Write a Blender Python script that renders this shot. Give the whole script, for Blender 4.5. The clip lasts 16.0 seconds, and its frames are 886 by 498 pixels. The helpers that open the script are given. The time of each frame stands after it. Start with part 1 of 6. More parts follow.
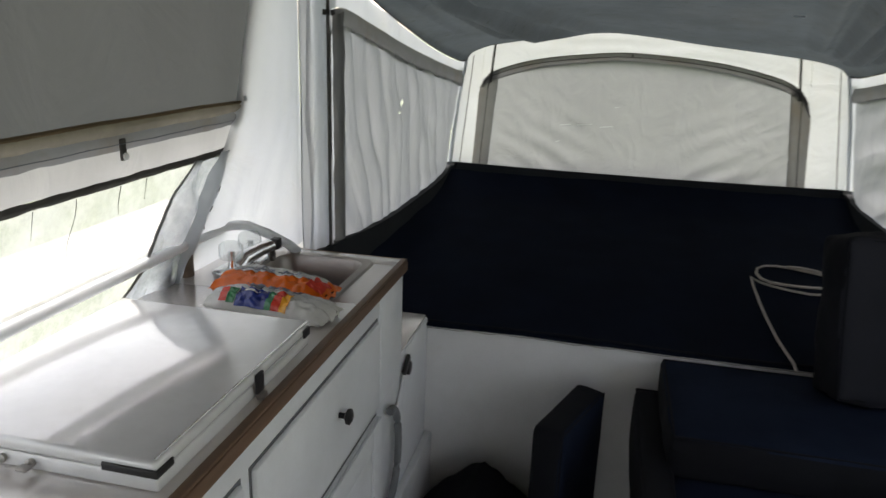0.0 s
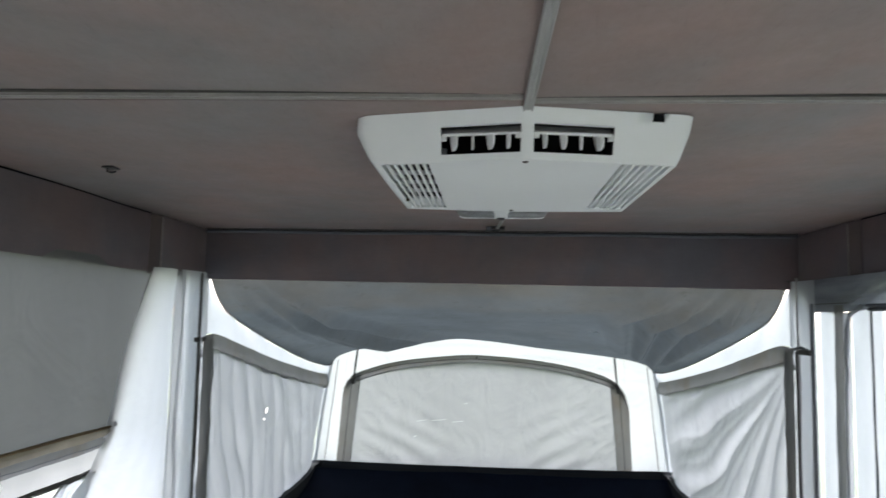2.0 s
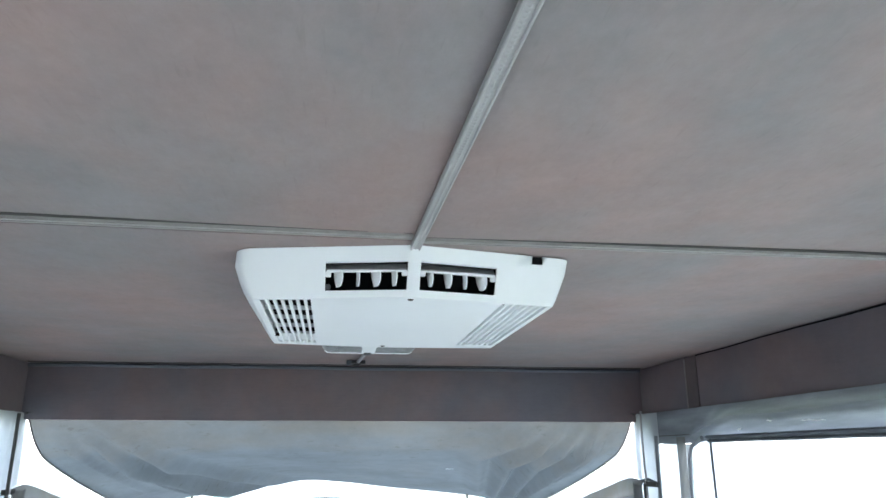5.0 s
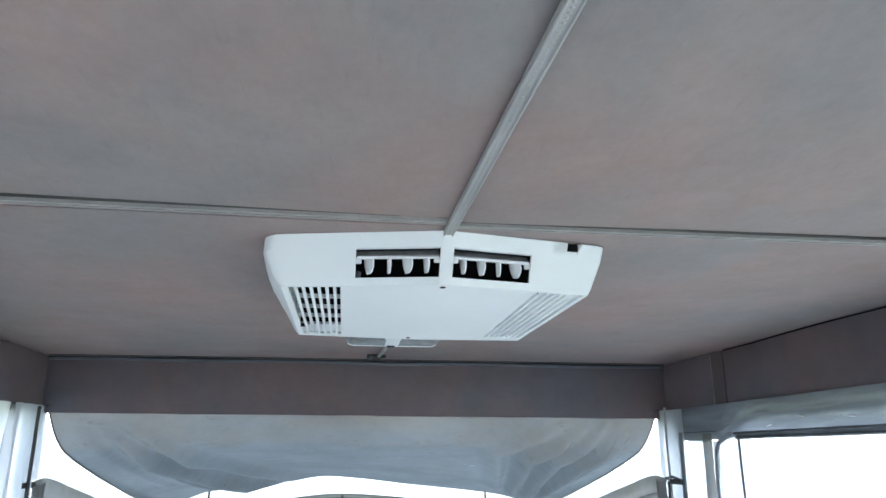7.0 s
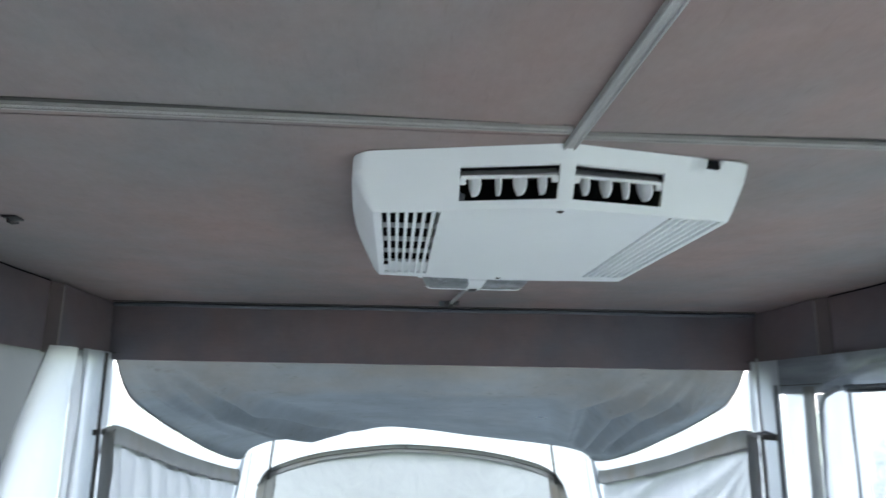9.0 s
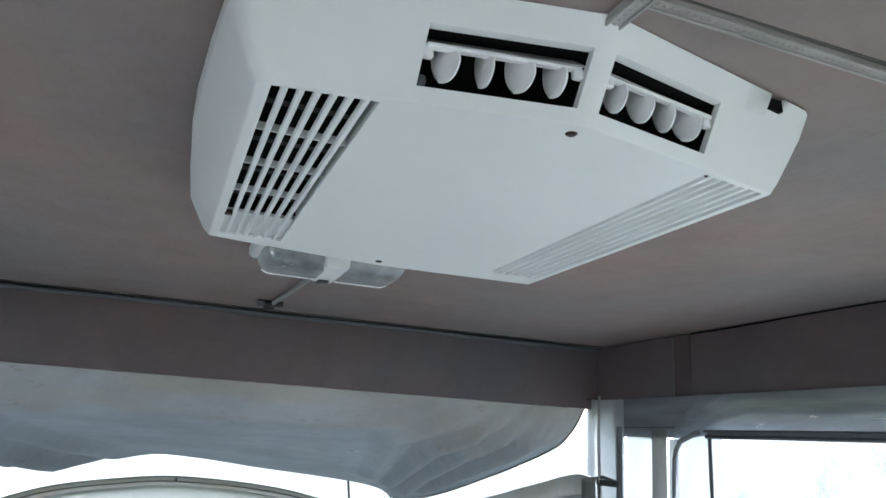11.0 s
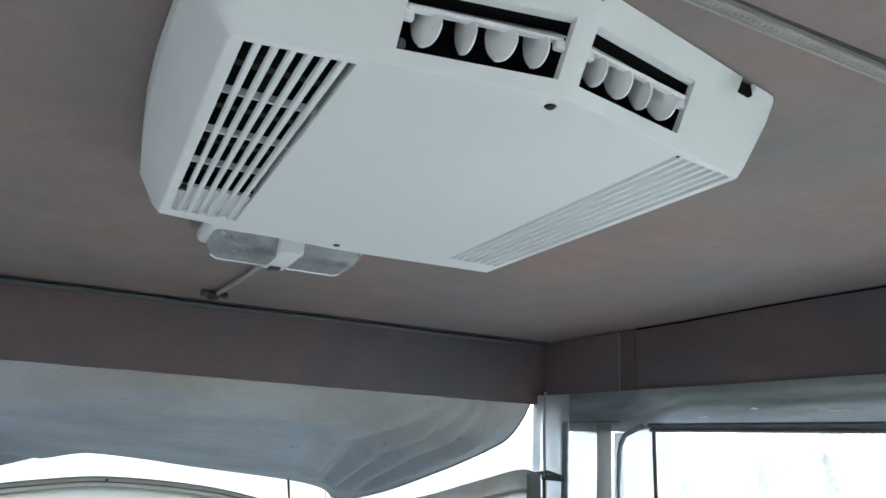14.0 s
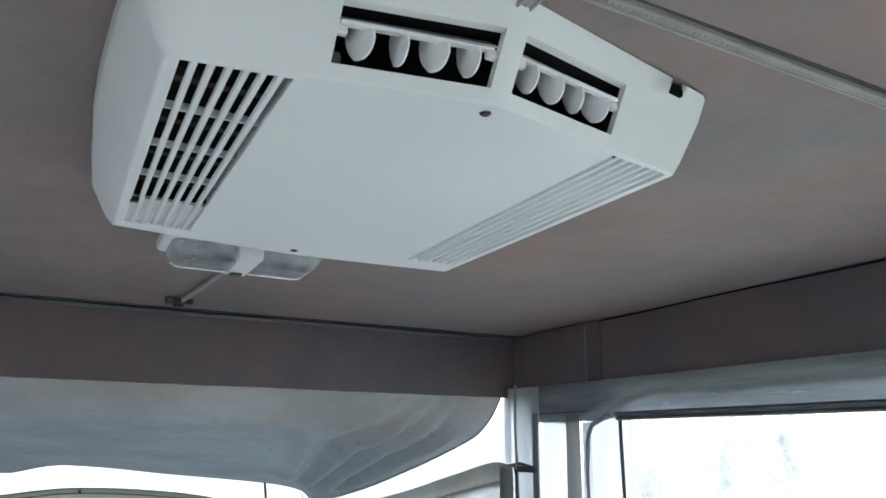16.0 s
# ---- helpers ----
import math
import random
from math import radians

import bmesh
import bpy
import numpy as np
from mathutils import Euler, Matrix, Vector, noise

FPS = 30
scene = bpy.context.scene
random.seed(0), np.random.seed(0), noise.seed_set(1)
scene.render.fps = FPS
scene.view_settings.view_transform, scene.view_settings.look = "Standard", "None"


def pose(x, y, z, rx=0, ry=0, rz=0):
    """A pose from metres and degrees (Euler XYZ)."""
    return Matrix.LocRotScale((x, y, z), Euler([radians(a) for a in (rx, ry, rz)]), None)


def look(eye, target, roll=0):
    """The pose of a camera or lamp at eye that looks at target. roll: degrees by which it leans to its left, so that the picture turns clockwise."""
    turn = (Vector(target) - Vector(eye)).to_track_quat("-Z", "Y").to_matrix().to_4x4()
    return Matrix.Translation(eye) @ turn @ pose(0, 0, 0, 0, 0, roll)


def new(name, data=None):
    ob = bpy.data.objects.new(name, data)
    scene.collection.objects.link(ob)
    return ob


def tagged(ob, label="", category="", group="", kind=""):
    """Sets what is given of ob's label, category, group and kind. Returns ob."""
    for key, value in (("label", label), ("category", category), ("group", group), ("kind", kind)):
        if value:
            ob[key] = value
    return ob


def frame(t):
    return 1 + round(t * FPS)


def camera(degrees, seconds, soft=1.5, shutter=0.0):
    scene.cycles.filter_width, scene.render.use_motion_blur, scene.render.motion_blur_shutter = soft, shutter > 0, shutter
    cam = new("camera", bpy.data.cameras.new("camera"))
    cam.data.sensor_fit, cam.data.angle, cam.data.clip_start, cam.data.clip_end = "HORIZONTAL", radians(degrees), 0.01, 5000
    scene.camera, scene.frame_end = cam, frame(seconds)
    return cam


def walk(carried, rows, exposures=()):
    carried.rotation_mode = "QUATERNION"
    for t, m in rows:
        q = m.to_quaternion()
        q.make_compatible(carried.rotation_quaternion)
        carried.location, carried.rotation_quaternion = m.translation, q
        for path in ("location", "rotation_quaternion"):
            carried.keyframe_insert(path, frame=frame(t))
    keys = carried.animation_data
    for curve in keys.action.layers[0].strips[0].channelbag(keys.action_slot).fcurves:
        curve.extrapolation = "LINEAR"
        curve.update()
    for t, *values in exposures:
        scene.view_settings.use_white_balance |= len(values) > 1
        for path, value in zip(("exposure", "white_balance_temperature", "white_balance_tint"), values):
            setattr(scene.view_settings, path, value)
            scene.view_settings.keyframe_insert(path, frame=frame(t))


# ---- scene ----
cam = camera(63.7, 16.0, soft=1.5, shutter=0.3)
PATH = [
    (0, (-0.163, 0.858, 1.515), (-0.58, 2.726, 0.934), 2.0),
    (0.2, (-0.204, 0.787, 1.521), (-0.526, 2.684, 0.975), 1.8),
    (0.5, (-0.211, 0.71, 1.565), (-0.569, 2.643, 1.195), -1.3),
    (0.7, (-0.196, 0.684, 1.598), (-0.573, 2.633, 1.348), -1.4),
    (1, (-0.081, 0.611, 1.618), (-0.408, 2.582, 1.509), 0.7),
    (1.5, (-0.005, 0.558, 1.646), (-0.365, 2.523, 1.732), 0.3),
    (2, (0.001, 0.543, 1.648), (-0.141, 2.529, 1.841), 1.1),
    (2.5, (-0.01, 0.556, 1.658), (0.05, 2.539, 1.912), 1.1),
    (3, (-0.028, 0.549, 1.668), (0.128, 2.51, 2.031), -0.9),
    (3.5, (-0.037, 0.542, 1.666), (0.212, 2.47, 2.134), -1.4),
    (6, (-0.074, 0.58, 1.661), (0.216, 2.479, 2.219), -0.2),
    (6.5, (-0.079, 0.59, 1.66), (0.168, 2.498, 2.207), 0.5),
    (7, (-0.086, 0.594, 1.652), (0.17, 2.5, 2.201), -0.0),
    (7.5, (-0.09, 0.605, 1.649), (0.179, 2.508, 2.202), -0.6),
    (8, (-0.117, 0.626, 1.658), (0.185, 2.534, 2.176), 0.7),
    (8.5, (-0.164, 0.66, 1.648), (0.161, 2.579, 2.107), -1.0),
    (9, (-0.152, 0.749, 1.647), (-0.023, 2.699, 2.074), 0.6),
    (9.2, (-0.129, 0.807, 1.634), (-0.159, 2.757, 2.079), -1.8),
    (9.5, (-0.108, 0.875, 1.634), (-0.172, 2.829, 2.058), -0.6),
    (9.7, (-0.093, 0.924, 1.639), (-0.076, 2.881, 2.054), -0.3),
    (10, (-0.115, 1.007, 1.635), (0.094, 2.943, 2.089), 1.4),
    (10.2, (-0.15, 1.06, 1.641), (0.283, 2.956, 2.11), 0.9),
    (12.3, (-0.238, 1.188, 1.654), (0.536, 2.949, 2.204), 3.8),
    (12.5, (-0.238, 1.194, 1.653), (0.537, 2.952, 2.207), 4.0),
    (13, (-0.227, 1.192, 1.646), (0.585, 2.941, 2.178), 4.2),
    (13.5, (-0.233, 1.187, 1.638), (0.557, 2.944, 2.174), 3.0),
    (14, (-0.231, 1.179, 1.633), (0.612, 2.913, 2.164), 2.8),
    (14.5, (-0.229, 1.169, 1.636), (0.62, 2.896, 2.182), 2.1),
    (15, (-0.223, 1.162, 1.637), (0.649, 2.873, 2.195), 1.8),
    (15.5, (-0.224, 1.153, 1.641), (0.638, 2.872, 2.191), 1.3),
    (16, (-0.218, 1.152, 1.636), (0.691, 2.856, 2.157), 0.3),
]
EXPOSURES = [(0.0, 1.83, 7400, 14), (0.5, 1.78, 7550, 14), (1.0, 2.19, 7500, 15), (1.5, 2.36, 6800, 14), (2.0, 2.37, 6640, 14), (2.5, 2.17, 6360, 14), (3.5, 2.74, 6160, 12), (6.0, 3.45, 5910, 12), (7.0, 3.3, 5910, 12), (8.0, 3.25, 5860, 11), (8.5, 2.9, 5960, 12), (9.0, 2.84, 6010, 12), (9.5, 2.87, 6060, 12), (10.0, 2.72, 6110, 12), (12.5, 2.91, 6290, 13), (14.5, 2.79, 6240, 12), (16.0, 2.75, 6240, 12)]
walk(cam, [(t, look(eye, target, roll)) for t, eye, target, roll in PATH], EXPOSURES)

# ---- world, sun, exposure ----
world = bpy.data.worlds.new("sky")
scene.world = world
world.use_nodes = True
wn = world.node_tree
sky = wn.nodes.new("ShaderNodeTexSky")
sky.sky_type = "NISHITA"
sky.sun_disc = False
SUN_ROUND, SUN_UP = radians(6), radians(54)  # from beyond the bunk
sky.sun_elevation, sky.sun_rotation = SUN_UP, SUN_ROUND
sky.air_density, sky.dust_density, sky.ozone_density = 0.7, 3.0, 0.6
haze = wn.nodes.new("ShaderNodeHueSaturation")  # thin cloud pales the sky
haze.inputs["Saturation"].default_value = 0.55
wn.links.new(sky.outputs[0], haze.inputs["Color"])
wn.links.new(haze.outputs[0], wn.nodes["Background"].inputs[0])
wn.nodes["Background"].inputs[1].default_value = 0.2
sun_data = bpy.data.lights.new("sun", "SUN")
sun_data.energy, sun_data.angle, sun_data.color = 1.75, radians(40), (0.88, 0.95, 1.0)
sun_lamp = new("sun", sun_data)
sun_lamp.matrix_world = look((0, 0, 0), (-math.sin(SUN_ROUND), -math.cos(SUN_ROUND), -math.tan(SUN_UP)))

# ---- materials ----
def material(name):
    m = bpy.data.materials.new(name)
    m.use_nodes = True
    nt = m.node_tree
    for n in list(nt.nodes):
        nt.nodes.remove(n)
    out = nt.nodes.new("ShaderNodeOutputMaterial")
    return m, nt, out


def coords(nt, stretch=(1, 1, 1)):
    tc = nt.nodes.new("ShaderNodeTexCoord")
    mp = nt.nodes.new("ShaderNodeMapping")
    mp.inputs["Scale"].default_value = stretch
    nt.links.new(tc.outputs["Object"], mp.inputs[0])
    return mp.outputs[0]


def noise_tex(nt, vec, scale, detail=4.0, rough=0.6):
    n = nt.nodes.new("ShaderNodeTexNoise")
    n.inputs["Scale"].default_value = scale
    n.inputs["Detail"].default_value = detail
    n.inputs["Roughness"].default_value = rough
    nt.links.new(vec, n.inputs["Vector"])
    return n.outputs["Fac"]


def ramp(nt, fac, stops):
    r = nt.nodes.new("ShaderNodeValToRGB")
    el = r.color_ramp.elements
    while len(el) < len(stops):
        el.new(0.5)
    for e, (p, c) in zip(el, stops):
        e.position, e.color = p, (*c, 1)
    nt.links.new(fac, r.inputs[0])
    return r.outputs[0]


def mixed(nt, a, b, fac, kind="MULTIPLY"):
    x = nt.nodes.new("ShaderNodeMixRGB")
    x.blend_type = kind
    for i, v in ((0, fac), (1, a), (2, b)):
        if isinstance(v, (int, float)):
            x.inputs[i].default_value = v
        elif isinstance(v, tuple):
            x.inputs[i].default_value = (*v, 1)
        else:
            nt.links.new(v, x.inputs[i])
    return x.outputs[0]


def bumped(nt, height, strength, dist=0.002):
    b = nt.nodes.new("ShaderNodeBump")
    b.inputs["Strength"].default_value = strength
    b.inputs["Distance"].default_value = dist
    nt.links.new(height, b.inputs["Height"])
    return b.outputs[0]


def shade(c, k):
    return tuple(min(1.0, v * k) for v in c)


def surface(name, base, rough=0.6, metal=0.0, vary=0.15, scale=6.0, bump=0.15, fine=220.0, stretch=(1, 1, 1), fine_stretch=None, dirt=None, dirt_amount=0.0, spec=0.5, coat=0.0):
    """A plain surface: colour that drifts at one scale, relief at a finer one, and blotches of dirt."""
    m, nt, out = material(name)
    p = nt.nodes.new("ShaderNodeBsdfPrincipled")
    vec = coords(nt, stretch)
    big = noise_tex(nt, vec, scale)
    col = ramp(nt, big, [(0.3, shade(base, 1 - vary)), (0.7, shade(base, 1 + vary))])
    fv = coords(nt, fine_stretch or (1, 1, 1))
    small = noise_tex(nt, fv, fine, 3.0)
    tone = ramp(nt, small, [(0.25, (1 - vary,) * 3), (0.75, (1.0,) * 3)])
    col = mixed(nt, col, tone, 0.7)
    if dirt:
        blot = noise_tex(nt, coords(nt, (1, 1, 1)), scale * 2.3, 8.0, 0.7)
        mask = ramp(nt, blot, [(0.52, (0, 0, 0)), (0.72, (dirt_amount,) * 3)])
        col = mixed(nt, col, dirt, mask, "MIX")
    nt.links.new(col, p.inputs["Base Color"])
    r = ramp(nt, small, [(0.2, (max(0.02, rough - 0.08),) * 3), (0.8, (min(1, rough + 0.08),) * 3)])
    nt.links.new(r, p.inputs["Roughness"])
    p.inputs["Metallic"].default_value = metal
    p.inputs["Specular IOR Level"].default_value = spec
    if coat:
        p.inputs["Coat Weight"].default_value, p.inputs["Coat IOR"].default_value, p.inputs["Coat Roughness"].default_value = coat, 2.2, 0.15
    if bump:
        nt.links.new(bumped(nt, small, bump, 0.0015), p.inputs["Normal"])
    nt.links.new(p.outputs[0], out.inputs[0])
    return m


def cloth(name, base, through_col, share, vary=0.1, scale=3.0, stretch=(1, 1, 1), stain=None, stain_amount=0.0, weave=900.0, gloss=0.0, wrinkle=0.0, way=(1, 1, 1)):
    """A sheet that light shines through: share is how much of it passes."""
    m, nt, out = material(name)
    vec = coords(nt, stretch)
    big = noise_tex(nt, vec, scale, 5.0)
    fine = noise_tex(nt, coords(nt), weave, 2.0)
    tone = ramp(nt, big, [(0.3, (1 - vary,) * 3), (0.7, (1.0,) * 3)])
    nrm = bumped(nt, fine, 0.25, 0.001)
    if wrinkle:
        wr = nt.nodes.new("ShaderNodeTexNoise")
        wr.inputs["Scale"].default_value, wr.inputs["Detail"].default_value = 5.0, 5.0
        wr.inputs["Distortion"].default_value = 1.2
        nt.links.new(coords(nt, way), wr.inputs["Vector"])
        wb = nt.nodes.new("ShaderNodeBump")
        wb.inputs["Strength"].default_value, wb.inputs["Distance"].default_value = wrinkle, 0.03
        nt.links.new(wr.outputs["Fac"], wb.inputs["Height"])
        nt.links.new(nrm, wb.inputs["Normal"])
        nrm = wb.outputs[0]
    front, back = base, through_col
    if stain:
        mask = ramp(nt, noise_tex(nt, coords(nt, (1, 1, 0.5)), 5.0, 7.0, 0.7), [(0.5, (0, 0, 0)), (0.75, (stain_amount,) * 3)])
        front, back = mixed(nt, base, stain, mask, "MIX"), mixed(nt, through_col, stain, mask, "MIX")
    d = nt.nodes.new("ShaderNodeBsdfDiffuse")
    tr = nt.nodes.new("ShaderNodeBsdfTranslucent")
    nt.links.new(mixed(nt, front, tone, 1.0), d.inputs[0])
    nt.links.new(mixed(nt, back, tone, 1.0), tr.inputs[0])
    nt.links.new(nrm, d.inputs["Normal"])
    nt.links.new(nrm, tr.inputs["Normal"])
    x = nt.nodes.new("ShaderNodeMixShader")
    x.inputs[0].default_value = share
    nt.links.new(d.outputs[0], x.inputs[1])
    nt.links.new(tr.outputs[0], x.inputs[2])
    last = x.outputs[0]
    if gloss:
        g = nt.nodes.new("ShaderNodeBsdfGlossy")
        g.inputs["Roughness"].default_value = 0.35
        y = nt.nodes.new("ShaderNodeMixShader")
        y.inputs[0].default_value = gloss
        nt.links.new(last, y.inputs[1])
        nt.links.new(g.outputs[0], y.inputs[2])
        last = y.outputs[0]
    nt.links.new(last, out.inputs[0])
    return m


def clear_sheet(name, haze, tint=(0.95, 0.97, 0.97), film_low=1.0, film_size=6.0, low=0.4):
    """Scuffed clear vinyl or plastic."""
    m, nt, out = material(name)
    t = nt.nodes.new("ShaderNodeBsdfTransparent")
    film = noise_tex(nt, coords(nt, (1, 1, 0.85)), film_size, 10.0, 0.8)
    nt.links.new(ramp(nt, film, [(low, shade(tint, film_low)), (low + 0.2, tint)]), t.inputs[0])
    tr = nt.nodes.new("ShaderNodeBsdfTranslucent")
    nt.links.new(ramp(nt, film, [(low - 0.04, shade(tint, 0.9 * film_low)), (low + 0.2, shade(tint, 0.9))]), tr.inputs[0])
    g = nt.nodes.new("ShaderNodeBsdfGlossy")
    g.inputs["Roughness"].default_value = 0.12
    blot = noise_tex(nt, coords(nt, (1, 1, 1)), 9.0, 8.0, 0.75)
    mask = ramp(nt, blot, [(0.3, (haze * 0.6,) * 3), (0.72, (min(1, haze * 1.8),) * 3)])
    x = nt.nodes.new("ShaderNodeMixShader")
    nt.links.new(mask, x.inputs[0])
    nt.links.new(t.outputs[0], x.inputs[1])
    nt.links.new(tr.outputs[0], x.inputs[2])
    y = nt.nodes.new("ShaderNodeMixShader")
    y.inputs[0].default_value = 0.06
    nt.links.new(x.outputs[0], y.inputs[1])
    nt.links.new(g.outputs[0], y.inputs[2])
    nt.links.new(y.outputs[0], out.inputs[0])
    return m


def laminate(name, warm, cool, grain_stretch, streaks=1.0):
    """Printed wood-grain laminate: warm and cool blotches, fine streaks, faint relief."""
    m, nt, out = material(name)
    p = nt.nodes.new("ShaderNodeBsdfPrincipled")
    patch = noise_tex(nt, coords(nt, (1, 0.7, 1)), 2.4, 6.0, 0.62)
    col = ramp(nt, patch, [(0.36, warm), (0.62, cool)])
    cloud = noise_tex(nt, coords(nt), 7.0, 6.0, 0.7)
    col = mixed(nt, col, ramp(nt, cloud, [(0.3, (0.88, 0.87, 0.86)), (0.7, (1.08, 1.07, 1.06))]), 1.0)
    streak = noise_tex(nt, coords(nt, grain_stretch), 75.0, 5.0, 0.75)
    col = mixed(nt, col, ramp(nt, streak, [(0.3, (0.89, 0.885, 0.88)), (0.62, (1.03, 1.03, 1.03))]), streaks)
    pores = noise_tex(nt, coords(nt, tuple(1.6 * g if g > 1 else 0.5 * g for g in grain_stretch)), 60.0, 3.0, 0.6)
    col = mixed(nt, col, ramp(nt, pores, [(0.62, (1, 1, 1)), (0.72, (0.86, 0.855, 0.85))]), streaks)
    nt.links.new(col, p.inputs["Base Color"])
    p.inputs["Roughness"].default_value = 0.72
    p.inputs["Specular IOR Level"].default_value = 0.3
    nt.links.new(bumped(nt, streak, 0.15, 0.001), p.inputs["Normal"])
    nt.links.new(p.outputs[0], out.inputs[0])
    return m


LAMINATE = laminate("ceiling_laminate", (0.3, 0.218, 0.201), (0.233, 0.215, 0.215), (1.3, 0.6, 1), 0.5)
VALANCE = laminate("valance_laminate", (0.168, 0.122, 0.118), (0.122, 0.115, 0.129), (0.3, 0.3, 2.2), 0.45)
STRIP_DARK = laminate("strip_dark_brown", (0.12, 0.086, 0.078), (0.095, 0.08, 0.08), (1, 1, 0.25), 0.4)
SEAM_STRIP = surface("seam_strip", (0.34, 0.325, 0.305), 0.55, vary=0.14, scale=14, bump=0.1, dirt=(0.24, 0.22, 0.2), dirt_amount=0.5)
EDGE_WORN = surface("worn_edge", (0.22, 0.19, 0.178), 0.6, vary=0.2, scale=30, bump=0.1)
STRIP = surface("strip_plastic", (0.36, 0.355, 0.345), 0.5, vary=0.12, bump=0.1)
DARK_TRIM = surface("rubber_trim", (0.078, 0.085, 0.096), 0.55, vary=0.12, bump=0.1)
PLASTIC = surface("white_plastic", (0.76, 0.78, 0.775), 0.42, vary=0.025, scale=4, bump=0.06, fine=500, dirt=(0.62, 0.6, 0.54), dirt_amount=0.12)
VANE = surface("vane_plastic", (0.88, 0.885, 0.89), 0.4, vary=0.05, scale=30, bump=0.05, dirt=(0.45, 0.43, 0.4), dirt_amount=0.2)
BLADE = surface("dusty_blade", (0.42, 0.41, 0.395), 0.6, vary=0.2, scale=40, bump=0.1, dirt=(0.2, 0.19, 0.17), dirt_amount=0.6)
# near-black that carries the shade of recesses and gaps in its colour
SHADE_BLACK = surface("shade_black", (0.006, 0.006, 0.007), 0.9, vary=0.2, spec=0.15)
BLACK_PLASTIC = surface("black_plastic", (0.02, 0.02, 0.022), 0.4, vary=0.15)
METAL = surface("dull_metal", (0.42, 0.4, 0.37), 0.35, 1.0, vary=0.15, scale=20, bump=0.1)
PIPING = surface("blue_grey_piping", (0.1, 0.115, 0.125), 0.7, vary=0.15, scale=20)
BAND_GREY = surface("grey_webbing", (0.2, 0.215, 0.23), 0.8, vary=0.2, scale=20)
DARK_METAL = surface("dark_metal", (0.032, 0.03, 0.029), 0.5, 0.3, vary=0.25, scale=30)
THREAD = surface("pale_thread", (0.45, 0.43, 0.4), 0.9, vary=0.2, scale=60)
SCREW = surface("screw_bronze", (0.05, 0.034, 0.024), 0.4, 0.8, vary=0.2)
CHROME = surface("chrome", (0.85, 0.85, 0.86), 0.17, 1.0, vary=0.03, bump=0.0)
STEEL = surface("brushed_steel", (0.34, 0.312, 0.29), 0.34, 1.0, vary=0.05, scale=15, bump=0.02, fine=90, fine_stretch=(1, 14, 1))
ENAMEL = surface("lid_enamel", (0.84, 0.85, 0.855), 0.1, vary=0.04, scale=5, bump=0.02, fine=40, dirt=(0.65, 0.65, 0.63), dirt_amount=0.25, spec=0.8, coat=1.0)
WHITE_PAINT = surface("white_paint", (0.82, 0.845, 0.865), 0.45, vary=0.06, scale=4, bump=0.12, fine=120, dirt=(0.62, 0.61, 0.58), dirt_amount=0.1)
PANEL_WHITE = surface("panel_white", (0.79, 0.8, 0.8), 0.55, vary=0.07, scale=3, bump=0.1, dirt=(0.55, 0.53, 0.48), dirt_amount=0.15)
COUNTER = surface("counter_laminate", (0.72, 0.68, 0.65), 0.2, coat=1.0, vary=0.04, scale=9, bump=0.05, fine=160)
WOOD_EDGE = surface("wood_edge", (0.2, 0.12, 0.076), 0.5, vary=0.3, scale=12, bump=0.2, fine=60, stretch=(1, 0.2, 1), fine_stretch=(3, 0.3, 3))
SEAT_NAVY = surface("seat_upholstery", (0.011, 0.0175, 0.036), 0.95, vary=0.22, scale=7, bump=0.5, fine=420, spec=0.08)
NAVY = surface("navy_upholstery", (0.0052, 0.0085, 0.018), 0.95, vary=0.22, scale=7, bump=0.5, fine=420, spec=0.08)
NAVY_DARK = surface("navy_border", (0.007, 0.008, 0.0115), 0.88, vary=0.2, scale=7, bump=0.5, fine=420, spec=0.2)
SLATE = surface("slate_cloth", (0.014, 0.0155, 0.022), 0.85, vary=0.15, scale=5, bump=0.4, fine=350, spec=0.25)
BOOT = surface("boot_canvas", (0.0085, 0.0115, 0.015), 0.85, vary=0.2, scale=6, bump=0.3, fine=300)
# the floor is paler than known, to bounce light into the room
FLOOR_BOUNCE = surface("floor_bounce", (0.42, 0.4, 0.38), 0.6, vary=0.25, scale=5, bump=0.2)
CORD = surface("cord_cotton", (0.5, 0.46, 0.42), 0.8, vary=0.15, scale=40, bump=0.6, fine=600)
HOSE = surface("grey_hose", (0.17, 0.18, 0.19), 0.5, vary=0.1, scale=20)
CANVAS = cloth("white_canvas", (0.635, 0.66, 0.67), (0.572, 0.604, 0.63), 0.56, vary=0.07, scale=3.5, stain=(0.56, 0.5, 0.4), stain_amount=0.2, wrinkle=0.25)
CURTAIN = cloth("grey_curtain", (0.352, 0.367, 0.375), (0.372, 0.393, 0.407), 0.45, vary=0.12, scale=4, stretch=(1, 1, 0.4), wrinkle=0.22, way=(1.6, 1.6, 0.8))
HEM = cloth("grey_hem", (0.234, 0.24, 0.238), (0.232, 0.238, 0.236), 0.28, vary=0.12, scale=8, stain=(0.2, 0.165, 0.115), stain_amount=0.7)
CANOPY = cloth("grey_vinyl", (0.05, 0.061, 0.068), (0.045, 0.054, 0.06), 0.29, vary=0.16, scale=3.0, stain=(0.06, 0.058, 0.05), stain_amount=0.6, gloss=0.03, wrinkle=0.12, way=(0.8, 1.3, 1))


